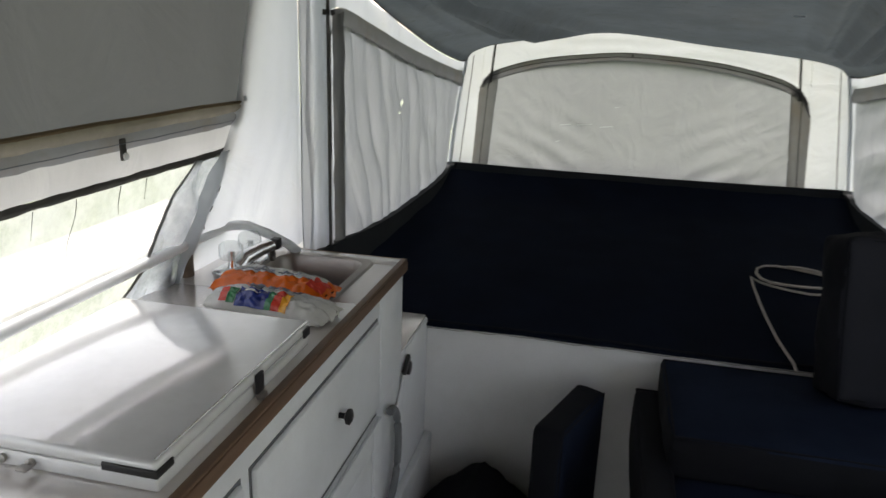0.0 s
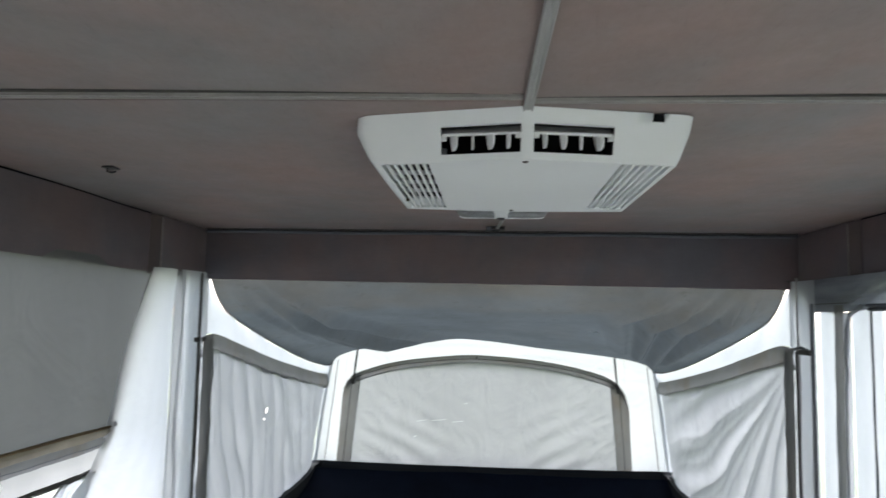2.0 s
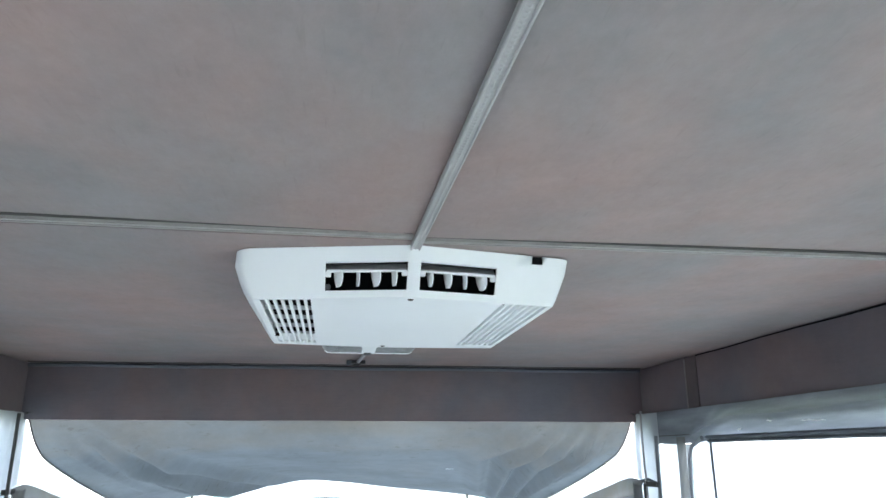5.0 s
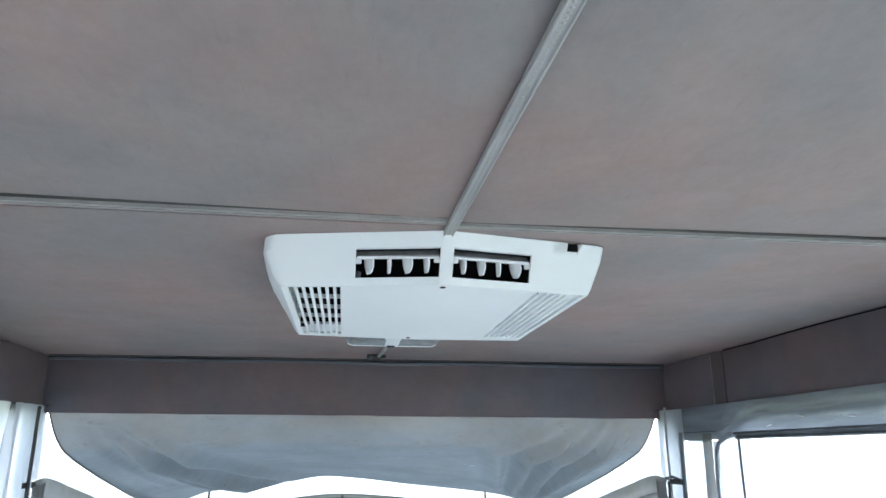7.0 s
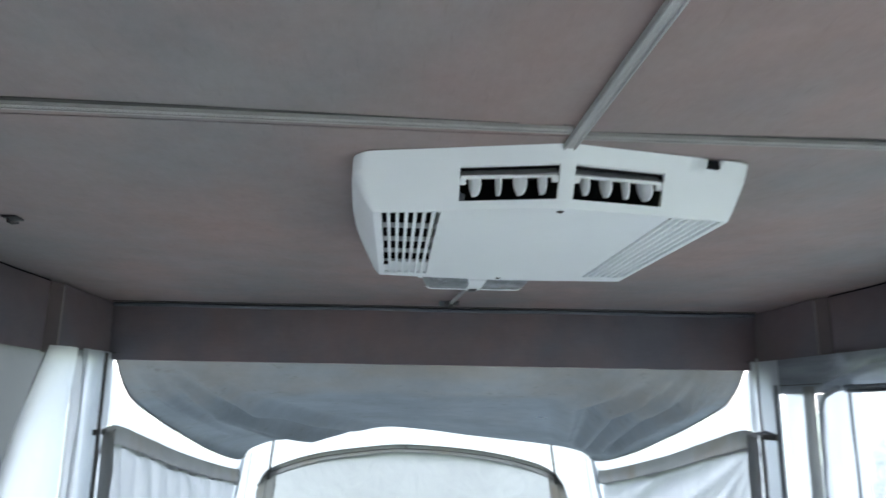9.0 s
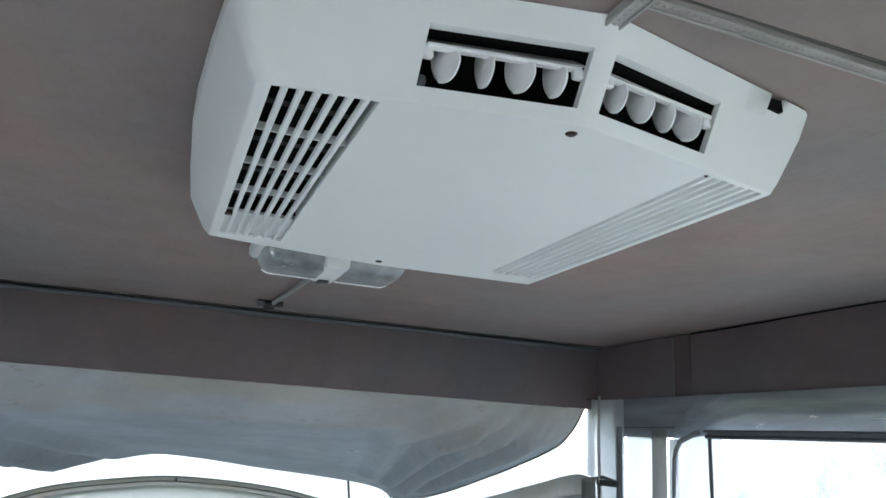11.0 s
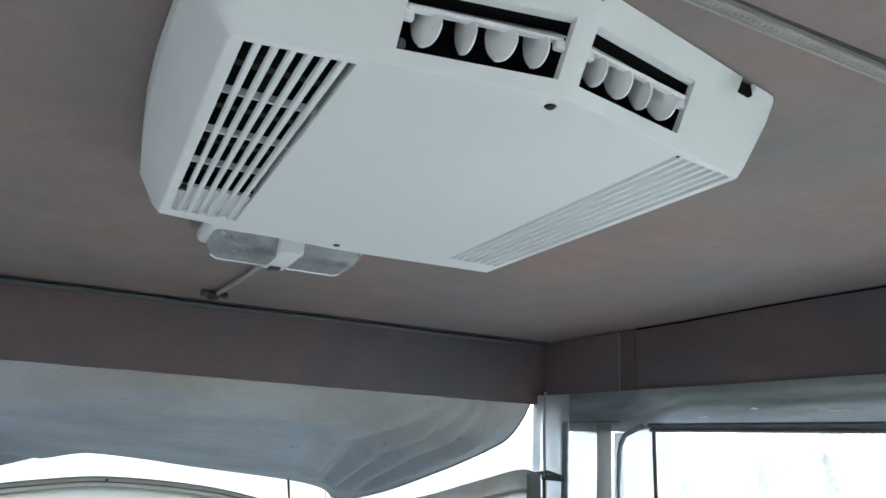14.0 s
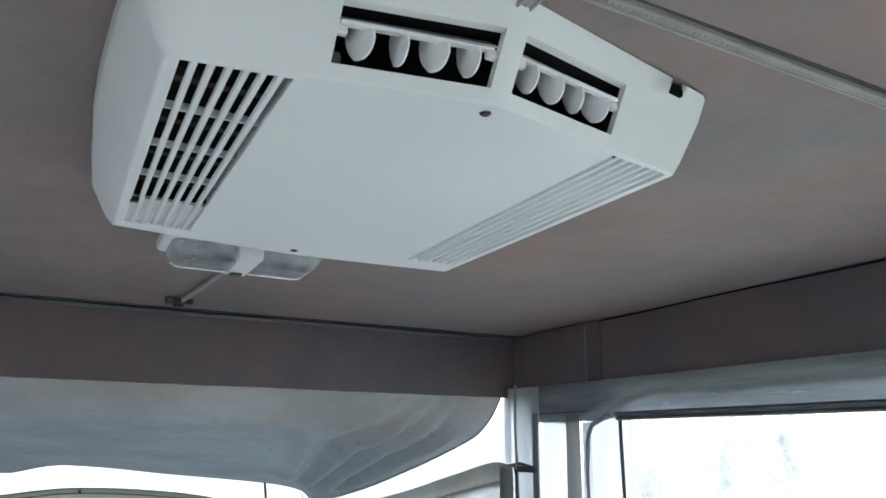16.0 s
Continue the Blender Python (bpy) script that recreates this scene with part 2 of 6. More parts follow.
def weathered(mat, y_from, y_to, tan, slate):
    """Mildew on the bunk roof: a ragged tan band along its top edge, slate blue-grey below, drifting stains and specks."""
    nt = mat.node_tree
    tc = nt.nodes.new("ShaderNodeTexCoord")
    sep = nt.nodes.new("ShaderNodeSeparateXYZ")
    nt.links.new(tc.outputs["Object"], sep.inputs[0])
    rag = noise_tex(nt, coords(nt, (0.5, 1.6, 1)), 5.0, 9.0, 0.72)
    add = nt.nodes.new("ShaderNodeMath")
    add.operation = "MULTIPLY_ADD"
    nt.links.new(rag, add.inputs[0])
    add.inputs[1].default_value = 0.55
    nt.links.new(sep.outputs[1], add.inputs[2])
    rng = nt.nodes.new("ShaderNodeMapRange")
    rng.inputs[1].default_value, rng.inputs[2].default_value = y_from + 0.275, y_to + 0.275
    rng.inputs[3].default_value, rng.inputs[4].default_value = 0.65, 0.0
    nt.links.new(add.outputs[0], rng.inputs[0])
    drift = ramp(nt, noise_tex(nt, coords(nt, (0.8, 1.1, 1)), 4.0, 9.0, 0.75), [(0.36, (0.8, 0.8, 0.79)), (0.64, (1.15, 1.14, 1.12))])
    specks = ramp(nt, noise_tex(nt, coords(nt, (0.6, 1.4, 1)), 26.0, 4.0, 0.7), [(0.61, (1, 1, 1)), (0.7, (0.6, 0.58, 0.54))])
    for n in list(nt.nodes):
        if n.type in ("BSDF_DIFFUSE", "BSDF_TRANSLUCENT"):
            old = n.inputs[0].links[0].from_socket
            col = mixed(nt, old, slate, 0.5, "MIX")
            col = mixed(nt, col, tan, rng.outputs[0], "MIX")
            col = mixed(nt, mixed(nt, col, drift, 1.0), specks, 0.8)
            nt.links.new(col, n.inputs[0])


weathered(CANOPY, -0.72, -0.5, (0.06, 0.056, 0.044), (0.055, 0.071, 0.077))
FLAP = cloth("dark_flap_cloth", (0.19, 0.195, 0.19), (0.205, 0.212, 0.208), 0.3, vary=0.14, scale=3, stretch=(1, 1, 0.3), wrinkle=0.25)
FLAP_PALE = cloth("pale_flap_cloth", (0.315, 0.34, 0.365), (0.36, 0.39, 0.43), 0.3, vary=0.45, scale=6, stretch=(1, 0.35, 3.5), gloss=0.03, wrinkle=0.2, way=(1, 1.5, 2.5))
BAND = cloth("band_canvas", (0.5, 0.5, 0.485), (0.52, 0.52, 0.505), 0.5, vary=0.14, scale=8, stretch=(1, 1, 0.3), wrinkle=0.3)
TAN = cloth("tan_hem", (0.29, 0.265, 0.22), (0.28, 0.255, 0.205), 0.25, vary=0.2, scale=20)
SEAM = surface("dark_seam", (0.07, 0.068, 0.062), 0.8, vary=0.2, scale=20)
VINYL = clear_sheet("clear_vinyl", 0.36, (0.78, 0.8, 0.79), 0.88)
MILDEW_VINYL = clear_sheet("mildewed_vinyl", 0.5, (0.82, 0.86, 0.88), 0.36, 4.5, 0.415)
CRUMPLED = clear_sheet("cloudy_vinyl", 0.62, (0.5, 0.53, 0.56), 0.75)
ACRYLIC = clear_sheet("clear_acrylic", 0.16)
LENS = clear_sheet("lamp_lens", 0.3, (0.95, 0.97, 0.97))
REFLECTOR = surface("lamp_reflector", (0.42, 0.44, 0.45), 0.3, 0.6, vary=0.25, scale=40)
GRASS = surface("grass", (0.17, 0.2, 0.13), 0.9, vary=0.12, scale=0.6, bump=0.4, fine=30)
ROAD = surface("gravel_road", (0.5, 0.475, 0.43), 0.9, vary=0.15, scale=2, bump=0.4, fine=40)
BARK = surface("bark", (0.09, 0.07, 0.055), 0.9, vary=0.3, scale=4, bump=0.6, fine=30)
LEAF = cloth("leaves", (0.05, 0.085, 0.03), (0.08, 0.13, 0.03), 0.4, vary=0.35, scale=2)

# ---- helpers ----
BASE = {}


def thing(name, base, label, category, group="", kind=""):
    ob = new(name)
    ob.location = base
    ob.empty_display_size = 0.05
    BASE[ob] = Vector(base)
    return tagged(ob, label, category, group, kind)


def mesh_of(name, bm, mat, smooth=35):
    bm.normal_update()
    me = bpy.data.meshes.new(name)
    for f in bm.faces:
        f.smooth = True
    bm.to_mesh(me)
    bm.free()
    me.materials.append(mat)
    if smooth:
        me.set_sharp_from_angle(angle=radians(smooth))
    return me


def part(name, bm, mat, parent, label="", smooth=35):
    """One mesh, given in world coordinates, under a thing or a part."""
    base = BASE[parent]
    bmesh.ops.translate(bm, verts=bm.verts, vec=-base)
    ob = new(name, mesh_of(name, bm, mat, smooth))
    ob.parent = parent
    BASE[ob] = base
    return tagged(ob, label)


def solo(name, bm, mat, label, category, kind="", base=None, smooth=35, group=""):
    """A top-level thing that is one mesh."""
    if base is None:
        lo = Vector([min(v.co[i] for v in bm.verts) for i in range(3)])
        hi = Vector([max(v.co[i] for v in bm.verts) for i in range(3)])
        base = Vector(((lo.x + hi.x) / 2, (lo.y + hi.y) / 2, lo.z))
    bmesh.ops.translate(bm, verts=bm.verts, vec=-Vector(base))
    ob = new(name, mesh_of(name, bm, mat, smooth))
    ob.location = base
    BASE[ob] = Vector(base)
    return tagged(ob, label, category, group, kind)


def box(x0, x1, y0, y1, z0, z1, bevel=0.0, bm=None, seg=2):
    b = bmesh.new()
    bmesh.ops.create_cube(b, size=1)
    for v in b.verts:
        v.co = Vector((x0 if v.co.x < 0 else x1, y0 if v.co.y < 0 else y1, z0 if v.co.z < 0 else z1))
    if bevel:
        bmesh.ops.bevel(b, geom=b.edges[:], offset=bevel, segments=seg, affect="EDGES", profile=0.5)
    return join(bm, b)


def join(bm, b):
    if bm is None:
        return b
    me = bpy.data.meshes.new("tmp")
    b.to_mesh(me)
    b.free()
    bm.from_mesh(me)
    bpy.data.meshes.remove(me)
    return bm


def turned(bm, m):
    bmesh.ops.transform(bm, matrix=m, verts=bm.verts)
    return bm


def tube(points, radius, sides=10, bm=None, closed=False, caps=True):
    bm = bm or bmesh.new()
    pts = [Vector(p) for p in points]
    n = len(pts)
    rings = []
    for i, p in enumerate(pts):
        a = pts[(i - 1) % n] if closed or i else pts[0]
        c = pts[(i + 1) % n] if closed or i < n - 1 else pts[-1]
        d = (c - a).normalized()
        up = Vector((0, 0, 1)) if abs(d.z) < 0.95 else Vector((1, 0, 0))
        s = d.cross(up).normalized()
        u = s.cross(d)
        r = radius[i] if isinstance(radius, (list, tuple)) else radius
        rings.append([bm.verts.new(p + r * (math.cos(k * math.tau / sides) * s + math.sin(k * math.tau / sides) * u)) for k in range(sides)])
    for i in range(n if closed else n - 1):
        a, b = rings[i], rings[(i + 1) % n]
        for k in range(sides):
            bm.faces.new((a[k], a[(k + 1) % sides], b[(k + 1) % sides], b[k]))
    if caps and not closed:
        bm.faces.new(rings[0])
        bm.faces.new(rings[-1][::-1])
    bmesh.ops.recalc_face_normals(bm, faces=bm.faces[:])
    return bm


def lathe(profile, centre, axis=(0, 0, 1), sides=20, bm=None):
    """Rings of (radius, height) about an axis through centre."""
    bm = bm or bmesh.new()
    q = Vector((0, 0, 1)).rotation_difference(Vector(axis))
    rings = []
    for r, h in profile:
        rings.append([bm.verts.new(Vector(centre) + q @ Vector((r * math.cos(k * math.tau / sides), r * math.sin(k * math.tau / sides), h))) for k in range(sides)])
    for a, b in zip(rings, rings[1:]):
        for k in range(sides):
            bm.faces.new((a[k], a[(k + 1) % sides], b[(k + 1) % sides], b[k]))
    bm.faces.new(rings[0][::-1])
    bm.faces.new(rings[-1])
    bmesh.ops.recalc_face_normals(bm, faces=bm.faces[:])
    return bm


def sheet(f, nu, nv, bm=None, u0=0.0, u1=1.0, v0=0.0, v1=1.0):
    """A grid over f(u, v)."""
    bm = bm or bmesh.new()
    g = [[bm.verts.new(Vector(f(u0 + (u1 - u0) * i / nu, v0 + (v1 - v0) * j / nv))) for j in range(nv + 1)] for i in range(nu + 1)]
    for i in range(nu):
        for j in range(nv):
            bm.faces.new((g[i][j], g[i + 1][j], g[i + 1][j + 1], g[i][j + 1]))
    return bm


def along(table):
    """A smooth curve through (x, y) pairs, as a function."""
    xs, ys = [p[0] for p in table], [p[1] for p in table]

    def f(x):
        if x <= xs[0]:
            return ys[0]
        if x >= xs[-1]:
            return ys[-1]
        i = max(k for k in range(len(xs)) if xs[k] <= x)
        i = min(i, len(xs) - 2)
        h = xs[i + 1] - xs[i]
        t = (x - xs[i]) / h
        def slope(k):
            if k == 0:
                return (ys[1] - ys[0]) / (xs[1] - xs[0])
            if k == len(xs) - 1:
                return (ys[-1] - ys[-2]) / (xs[-1] - xs[-2])
            return (ys[k + 1] - ys[k - 1]) / (xs[k + 1] - xs[k - 1])
        m0, m1 = slope(i) * h, slope(i + 1) * h
        return (2 * t**3 - 3 * t**2 + 1) * ys[i] + (t**3 - 2 * t**2 + t) * m0 + (-2 * t**3 + 3 * t**2) * ys[i + 1] + (t**3 - t**2) * m1
    return f


def wob(x, y, z=0.0, s=1.0):
    return noise.noise(Vector((x * s, y * s, z * s)))


def lerp(a, b, t):
    return a + (b - a) * t


def cushion(x0, x1, y0, y1, z0, z1, r=0.025, puff=0.012, n=14, seed=0.0, rumple=1.0):
    """A stuffed block: rounded edges, faces that swell a little, creased."""
    bm = bmesh.new()
    bmesh.ops.create_cube(bm, size=2)
    bmesh.ops.subdivide_edges(bm, edges=bm.edges[:], cuts=n, use_grid_fill=True)
    c = Vector(((x0 + x1) / 2, (y0 + y1) / 2, (z0 + z1) / 2))
    h = Vector(((x1 - x0) / 2, (y1 - y0) / 2, (z1 - z0) / 2))
    for v in bm.verts:
        p = v.co.copy()
        q = Vector([p[i] * h[i] for i in range(3)])
        inner = Vector([max(-(h[i] - r), min(h[i] - r, q[i])) for i in range(3)])
        d = q - inner
        if d.length > 1e-6:
            q = inner + d.normalized() * r
        s = [(1 - p[i] ** 2) for i in range(3)]
        for i in range(3):
            if abs(p[i]) > 0.99:
                w = puff * s[(i + 1) % 3] * s[(i + 2) % 3]
                q[i] += math.copysign(w, p[i])
        k = wob(q.x + seed, q.y, q.z, 9) * 0.004 + wob(q.x, q.y + seed, q.z, 25) * 0.0015
        v.co = c + q + q.normalized() * k * rumple
    return bm


HALF, FRONT, REAR, CEIL, VAL = 1.02, 3.0, -0.7, 1.95, 1.771
FLOOR_BOTTOM = -0.5

# ---- ground and distance ----
def ground_height(x, y):
    return FLOOR_BOTTOM + 0.05 * wob(x, y, 0, 0.1)


bm = bmesh.new()
R = [0.0, 3, 6, 10, 16, 25, 40, 70, 120, 250, 600]
prev = None
for r in R:
    ring = [bm.verts.new((r * math.cos(a * math.tau / 48), r * math.sin(a * math.tau / 48), ground_height(r * math.cos(a * math.tau / 48), r * math.sin(a * math.tau / 48)))) for a in range(48)] if r else [bm.verts.new((0, 0, FLOOR_BOTTOM))]
    if prev:
        for a in range(48):
            if len(prev) == 1:
                bm.faces.new((prev[0], ring[a], ring[(a + 1) % 48]))
            else:
                bm.faces.new((prev[a], ring[a], ring[(a + 1) % 48], prev[(a + 1) % 48]))
    prev = ring
solo("ground", bm, GRASS, "mown green lawn round the camper", "ground", "structure", base=(0, 0, 0))
bm = box(-5.0, -4.0, -60, 90, FLOOR_BOTTOM - 0.15, FLOOR_BOTTOM + 0.075)
solo("road", bm, ROAD, "pale gravel drive across the lawn", "road", "structure", base=(0, 0, 0))


def tree(x, y, height, spread, seed):
    rng = random.Random(seed)
    t = thing("tree", (x, y, FLOOR_BOTTOM), "leafy green tree standing on the lawn", "tree", "trees on the lawn")
    trunk = tube([(x + 0.15 * math.sin(k), y + 0.1 * math.cos(2 * k), FLOOR_BOTTOM - 0.1 + height * 0.75 * k / 6) for k in range(7)], [0.28 * (1 - 0.12 * k) for k in range(7)], 9)
    limbs = []
    for k in range(9):
        a, h = rng.uniform(0, math.tau), height * rng.uniform(0.3, 0.7)
        e = Vector((x + math.cos(a) * spread * 0.75, y + math.sin(a) * spread * 0.75, FLOOR_BOTTOM + h + spread * rng.uniform(0.2, 0.7)))
        s = Vector((x, y, FLOOR_BOTTOM + h))
        mid = (s + e) / 2 + Vector((0, 0, 0.25 * spread))
        trunk = tube([s, mid, e], [0.1, 0.06, 0.02], 6, trunk)
        limbs += [mid, e, (mid + e) / 2]
    part("trunk", trunk, BARK, t)
    verts, faces = [], []
    centres = limbs + [Vector((x, y, FLOOR_BOTTOM + height * rng.uniform(0.65, 0.95))) for _ in range(5)]
    for c in centres:
        rad = spread * rng.uniform(0.25, 0.42)
        for _ in range(170):
            d = Vector((rng.gauss(0, 1), rng.gauss(0, 1), rng.gauss(0, 0.8))).normalized() * rad * rng.uniform(0.4, 1.0) ** 0.5
            p = c + d
            q = Euler((rng.uniform(0, 6.3), rng.uniform(0, 6.3), rng.uniform(0, 6.3)))
            s = rng.uniform(0.07, 0.16)
            n = len(verts)
            for a, b in ((-1, 0), (0, -0.55), (1, 0), (0, 0.55)):
                w = Vector((a * s, b * s, 0))
                w.rotate(q)
                verts.append(tuple(p + w - Vector((x, y, FLOOR_BOTTOM))))
            faces.append((n, n + 1, n + 2, n + 3))
    me = bpy.data.meshes.new("crown")
    me.from_pydata(verts, [], faces)
    me.materials.append(LEAF)
    ob = new("crown", me)
    ob.parent = t


for k, (x, y, h, s) in enumerate([(-21, 3, 8, 3.2), (-24, 12, 9, 3.6), (-27, -4, 9, 3.5), (17, 5.5, 8, 3.0), (21, 0.0, 9, 3.4), (20, 12, 9, 3.4), (3, 16, 9, 3.4)]):
    tree(x, y, h, s, 40 + k)

# ---- body: floor, lower walls ----
solo("floor", box(-1.13, 1.13, REAR, 2.93, -0.06, 0.0), FLOOR_BOUNCE, "pale floor, its colour chosen to bounce light upwards", "floor", "structure")
solo("wall_front", box(-1.13, 1.13, 2.90, 2.93, 0.0, 0.632, 0.003), PANEL_WHITE, "off-white panel under the bunk", "wall", "structure")
solo("wall_left", box(-1.155, -1.13, REAR, 3.12, 0.0, 0.93, 0.003), PANEL_WHITE, "off-white lower side wall", "wall", "structure")
bm = box(1.13, 1.155, 1.26, 2.93, 0.0, 0.93, 0.003)
box(1.13, 1.155, REAR, 0.31, 0.0, 0.93, 0.003, bm)  # the gap between is out of view, opened to let light in
solo("wall_right", bm, PANEL_WHITE, "off-white lower side wall with an unseen opening added for light", "wall", "structure")
solo("wall_rear", box(-1.13, 1.13, REAR - 0.03, REAR, 0.0, 0.93, 0.003), PANEL_WHITE, "off-white lower end wall", "wall", "structure")
solo("bunk_platform", box(-0.98, 0.98, 2.94, 4.2, 0.56, 0.61, 0.004), PANEL_WHITE, "plywood bunk platform pulled out of the body", "platform", "structure")

# ---- roof: ceiling, strips, valances ----
bm = bmesh.new()
SEAM_Y = 1.5
for y0, y1 in ((REAR, 0.28), (0.284, SEAM_Y - 0.002), (SEAM_Y + 0.002, FRONT + 0.02)):
    b = sheet(lambda u, v: (lerp(-HALF - 0.03, HALF + 0.03, u), lerp(y0, y1, v), CEIL - 0.004 * math.exp(-((lerp(-1, 1, u)) / 0.35) ** 2) * math.exp(-((lerp(y0, y1, v) - SEAM_Y) / 0.4) ** 2)), 40, 16)
    ext = bmesh.ops.extrude_face_region(b, geom=b.faces[:])
    bmesh.ops.translate(b, verts=[v for v in ext["geom"] if isinstance(v, bmesh.types.BMVert)], vec=(0, 0, 0.03))
    join(bm, b)
bmesh.ops.recalc_face_normals(bm, faces=bm.faces[:])
solo("ceiling", bm, LAMINATE, "taupe wood-grain laminate ceiling panels, mottled with age", "ceiling", "structure")
solo("roof_skin", box(-HALF - 0.06, HALF + 0.06, REAR - 0.08, FRONT + 0.021, CEIL + 0.032, CEIL + 0.06, 0.01), PANEL_WHITE, "white roof skin over the ceiling", "roof", "structure")


def ribbed_strip(x0, x1, y0, y1, z, lengthwise):
    """A flat moulding with two thin rims and a row of small beads between, hung under the ceiling."""
    bm = box(x0, x1, y0, y1, z - 0.0035, z + 0.002)
    wide = (x1 - x0) if lengthwise == "y" else (y1 - y0)
    for k in (0.1, 0.9):
        if lengthwise == "y":
            c = lerp(x0, x1, k)
            box(c - 0.0013, c + 0.0013, y0, y1, z - 0.0052, z - 0.0035, 0.0006, bm, 1)
        else:
            c = lerp(y0, y1, k)
            box(x0, x1, c - 0.0013, c + 0.0013, z - 0.0052, z - 0.0035, 0.0006, bm, 1)
    p, end, mid = (y0, y1, (x0 + x1) / 2) if lengthwise == "y" else (x0, x1, (y0 + y1) / 2)
    r = wide * 0.17
    while p < end - r:
        p += 0.0062
        at = (mid, p) if lengthwise == "y" else (p, mid)
        ring = [bm.verts.new((at[0] + r * math.cos(q * math.tau / 5), at[1] + r * math.sin(q * math.tau / 5), z - 0.0035)) for q in range(5)]
        tip = bm.verts.new((*at, z - 0.0048))
        for q in range(5):
            bm.faces.new((ring[q], tip, ring[(q + 1) % 5]))
    return bm


solo("trim_channel", turned(ribbed_strip(-0.007, 0.007, -2.2, 0.0, CEIL - 0.006, "y"), pose(0.0465, 1.528, 0, 0, 0, 1.0)), STRIP, "grey ribbed plastic cable channel on the ceiling", "trim", "structure")
solo("trim_seam", turned(ribbed_strip(-1.062, 0.0, -0.0065, 0.0065, CEIL - 0.003, "x"), pose(0.038, 1.478, 0, 0, 0, 1.3)), SEAM_STRIP, "grey-brown ribbed strip over the ceiling joint", "trim", "structure")
solo("trim_seam", turned(ribbed_strip(0.0, 0.958, -0.0065, 0.0065, CEIL - 0.003, "x"), pose(0.055, 1.494, 0, 0, 0, 0.0)), SEAM_STRIP, "grey-brown ribbed strip over the ceiling joint", "trim", "structure")
solo("trim_seam", ribbed_strip(-HALF, HALF, 0.274, 0.287, CEIL - 0.002, "x"), SEAM_STRIP, "grey-brown ribbed strip over the ceiling joint", "trim", "structure")

# dark tubes draw the line of shade beside each strip
solo("trim_shadow_line", tube([(-1.018, 1.445, CEIL - 0.002), (0.037, 1.469, CEIL - 0.002)], 0.0022, 6), SEAM, "dark tube for the shade line beside the ceiling strip", "trim", "structure")
solo("trim_shadow_line", tube([(0.056, 1.485, CEIL - 0.002), (1.018, 1.485, CEIL - 0.002)], 0.0022, 6), SEAM, "dark tube for the shade line beside the ceiling strip", "trim", "structure")
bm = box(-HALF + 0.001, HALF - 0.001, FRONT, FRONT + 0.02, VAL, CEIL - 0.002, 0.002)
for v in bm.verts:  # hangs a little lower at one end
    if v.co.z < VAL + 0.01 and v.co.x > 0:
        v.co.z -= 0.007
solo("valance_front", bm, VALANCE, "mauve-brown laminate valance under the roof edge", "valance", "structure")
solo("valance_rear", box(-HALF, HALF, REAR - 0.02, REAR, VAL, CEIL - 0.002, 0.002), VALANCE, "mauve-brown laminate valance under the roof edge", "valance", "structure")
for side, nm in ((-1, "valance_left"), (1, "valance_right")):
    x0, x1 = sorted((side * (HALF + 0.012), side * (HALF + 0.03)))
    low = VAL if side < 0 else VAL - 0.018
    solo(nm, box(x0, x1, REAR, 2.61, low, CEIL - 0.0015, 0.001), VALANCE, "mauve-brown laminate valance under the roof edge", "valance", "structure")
    x0, x1 = sorted((side * HALF, side * (HALF + 0.03)))
    for y0, y1, edge in ((2.655, FRONT, 2.655), (REAR, REAR + 0.345, REAR + 0.345)):
        t = thing("corner_cover", (side * HALF, (y0 + y1) / 2, VAL), "mauve-brown corner box with a pale edge strip under the ceiling", "corner cover", "corner covers of the roof")
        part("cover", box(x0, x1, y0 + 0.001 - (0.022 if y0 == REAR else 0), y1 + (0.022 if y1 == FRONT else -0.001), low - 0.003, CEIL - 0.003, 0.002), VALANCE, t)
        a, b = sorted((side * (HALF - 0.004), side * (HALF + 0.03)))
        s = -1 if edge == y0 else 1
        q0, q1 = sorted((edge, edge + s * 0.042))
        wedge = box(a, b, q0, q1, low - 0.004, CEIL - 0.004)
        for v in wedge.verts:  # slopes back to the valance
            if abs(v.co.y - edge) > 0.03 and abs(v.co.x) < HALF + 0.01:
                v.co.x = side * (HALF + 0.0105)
        part("edge_strip", wedge, STRIP_DARK, t, "edge strip, darker brown than the cover")
        part("edge_bead", tube([(side * (HALF - 0.004), edge, low - 0.003), (side * (HALF - 0.004), edge, CEIL - 0.01)], 0.0022, 6), EDGE_WORN, t, "pale worn edge")
    # no gap is cut: a black tube draws its shade
    solo("trim_gap_shade", tube([(side * (HALF + 0.008), lerp(REAR, 2.6, k / 20), CEIL - 0.002 - 0.003 * math.sin(k * 0.9) ** 2) for k in range(21)], 0.002, 6), SHADE_BLACK, "black tube for the shade in the gap along the valance top", "trim", "structure")
# soft bead where the front valance meets the ceiling
solo("trim_front", tube([(lerp(-HALF + 0.004, HALF - 0.004, k / 12), FRONT - 0.008, CEIL - 0.0105 + 0.0015 * math.sin(k * 1.7)) for k in range(13)], 0.0062, 8), DARK_TRIM, "grey rubber bead along the ceiling edge", "trim", "structure")

# another dark tube, for the shade above the bead
solo("trim_shadow_line", tube([(lerp(-HALF + 0.004, HALF - 0.004, k / 12), FRONT - 0.0175, CEIL - 0.001) for k in range(13)], 0.002, 6), SEAM, "dark tube for the shade line along the ceiling edge", "trim", "structure")
# unseen boxes that block daylight at the ceiling's outer edge
bm = box(-1.085, -1.0535, REAR - 0.03, FRONT + 0.021, CEIL - 0.03, CEIL + 0.03)
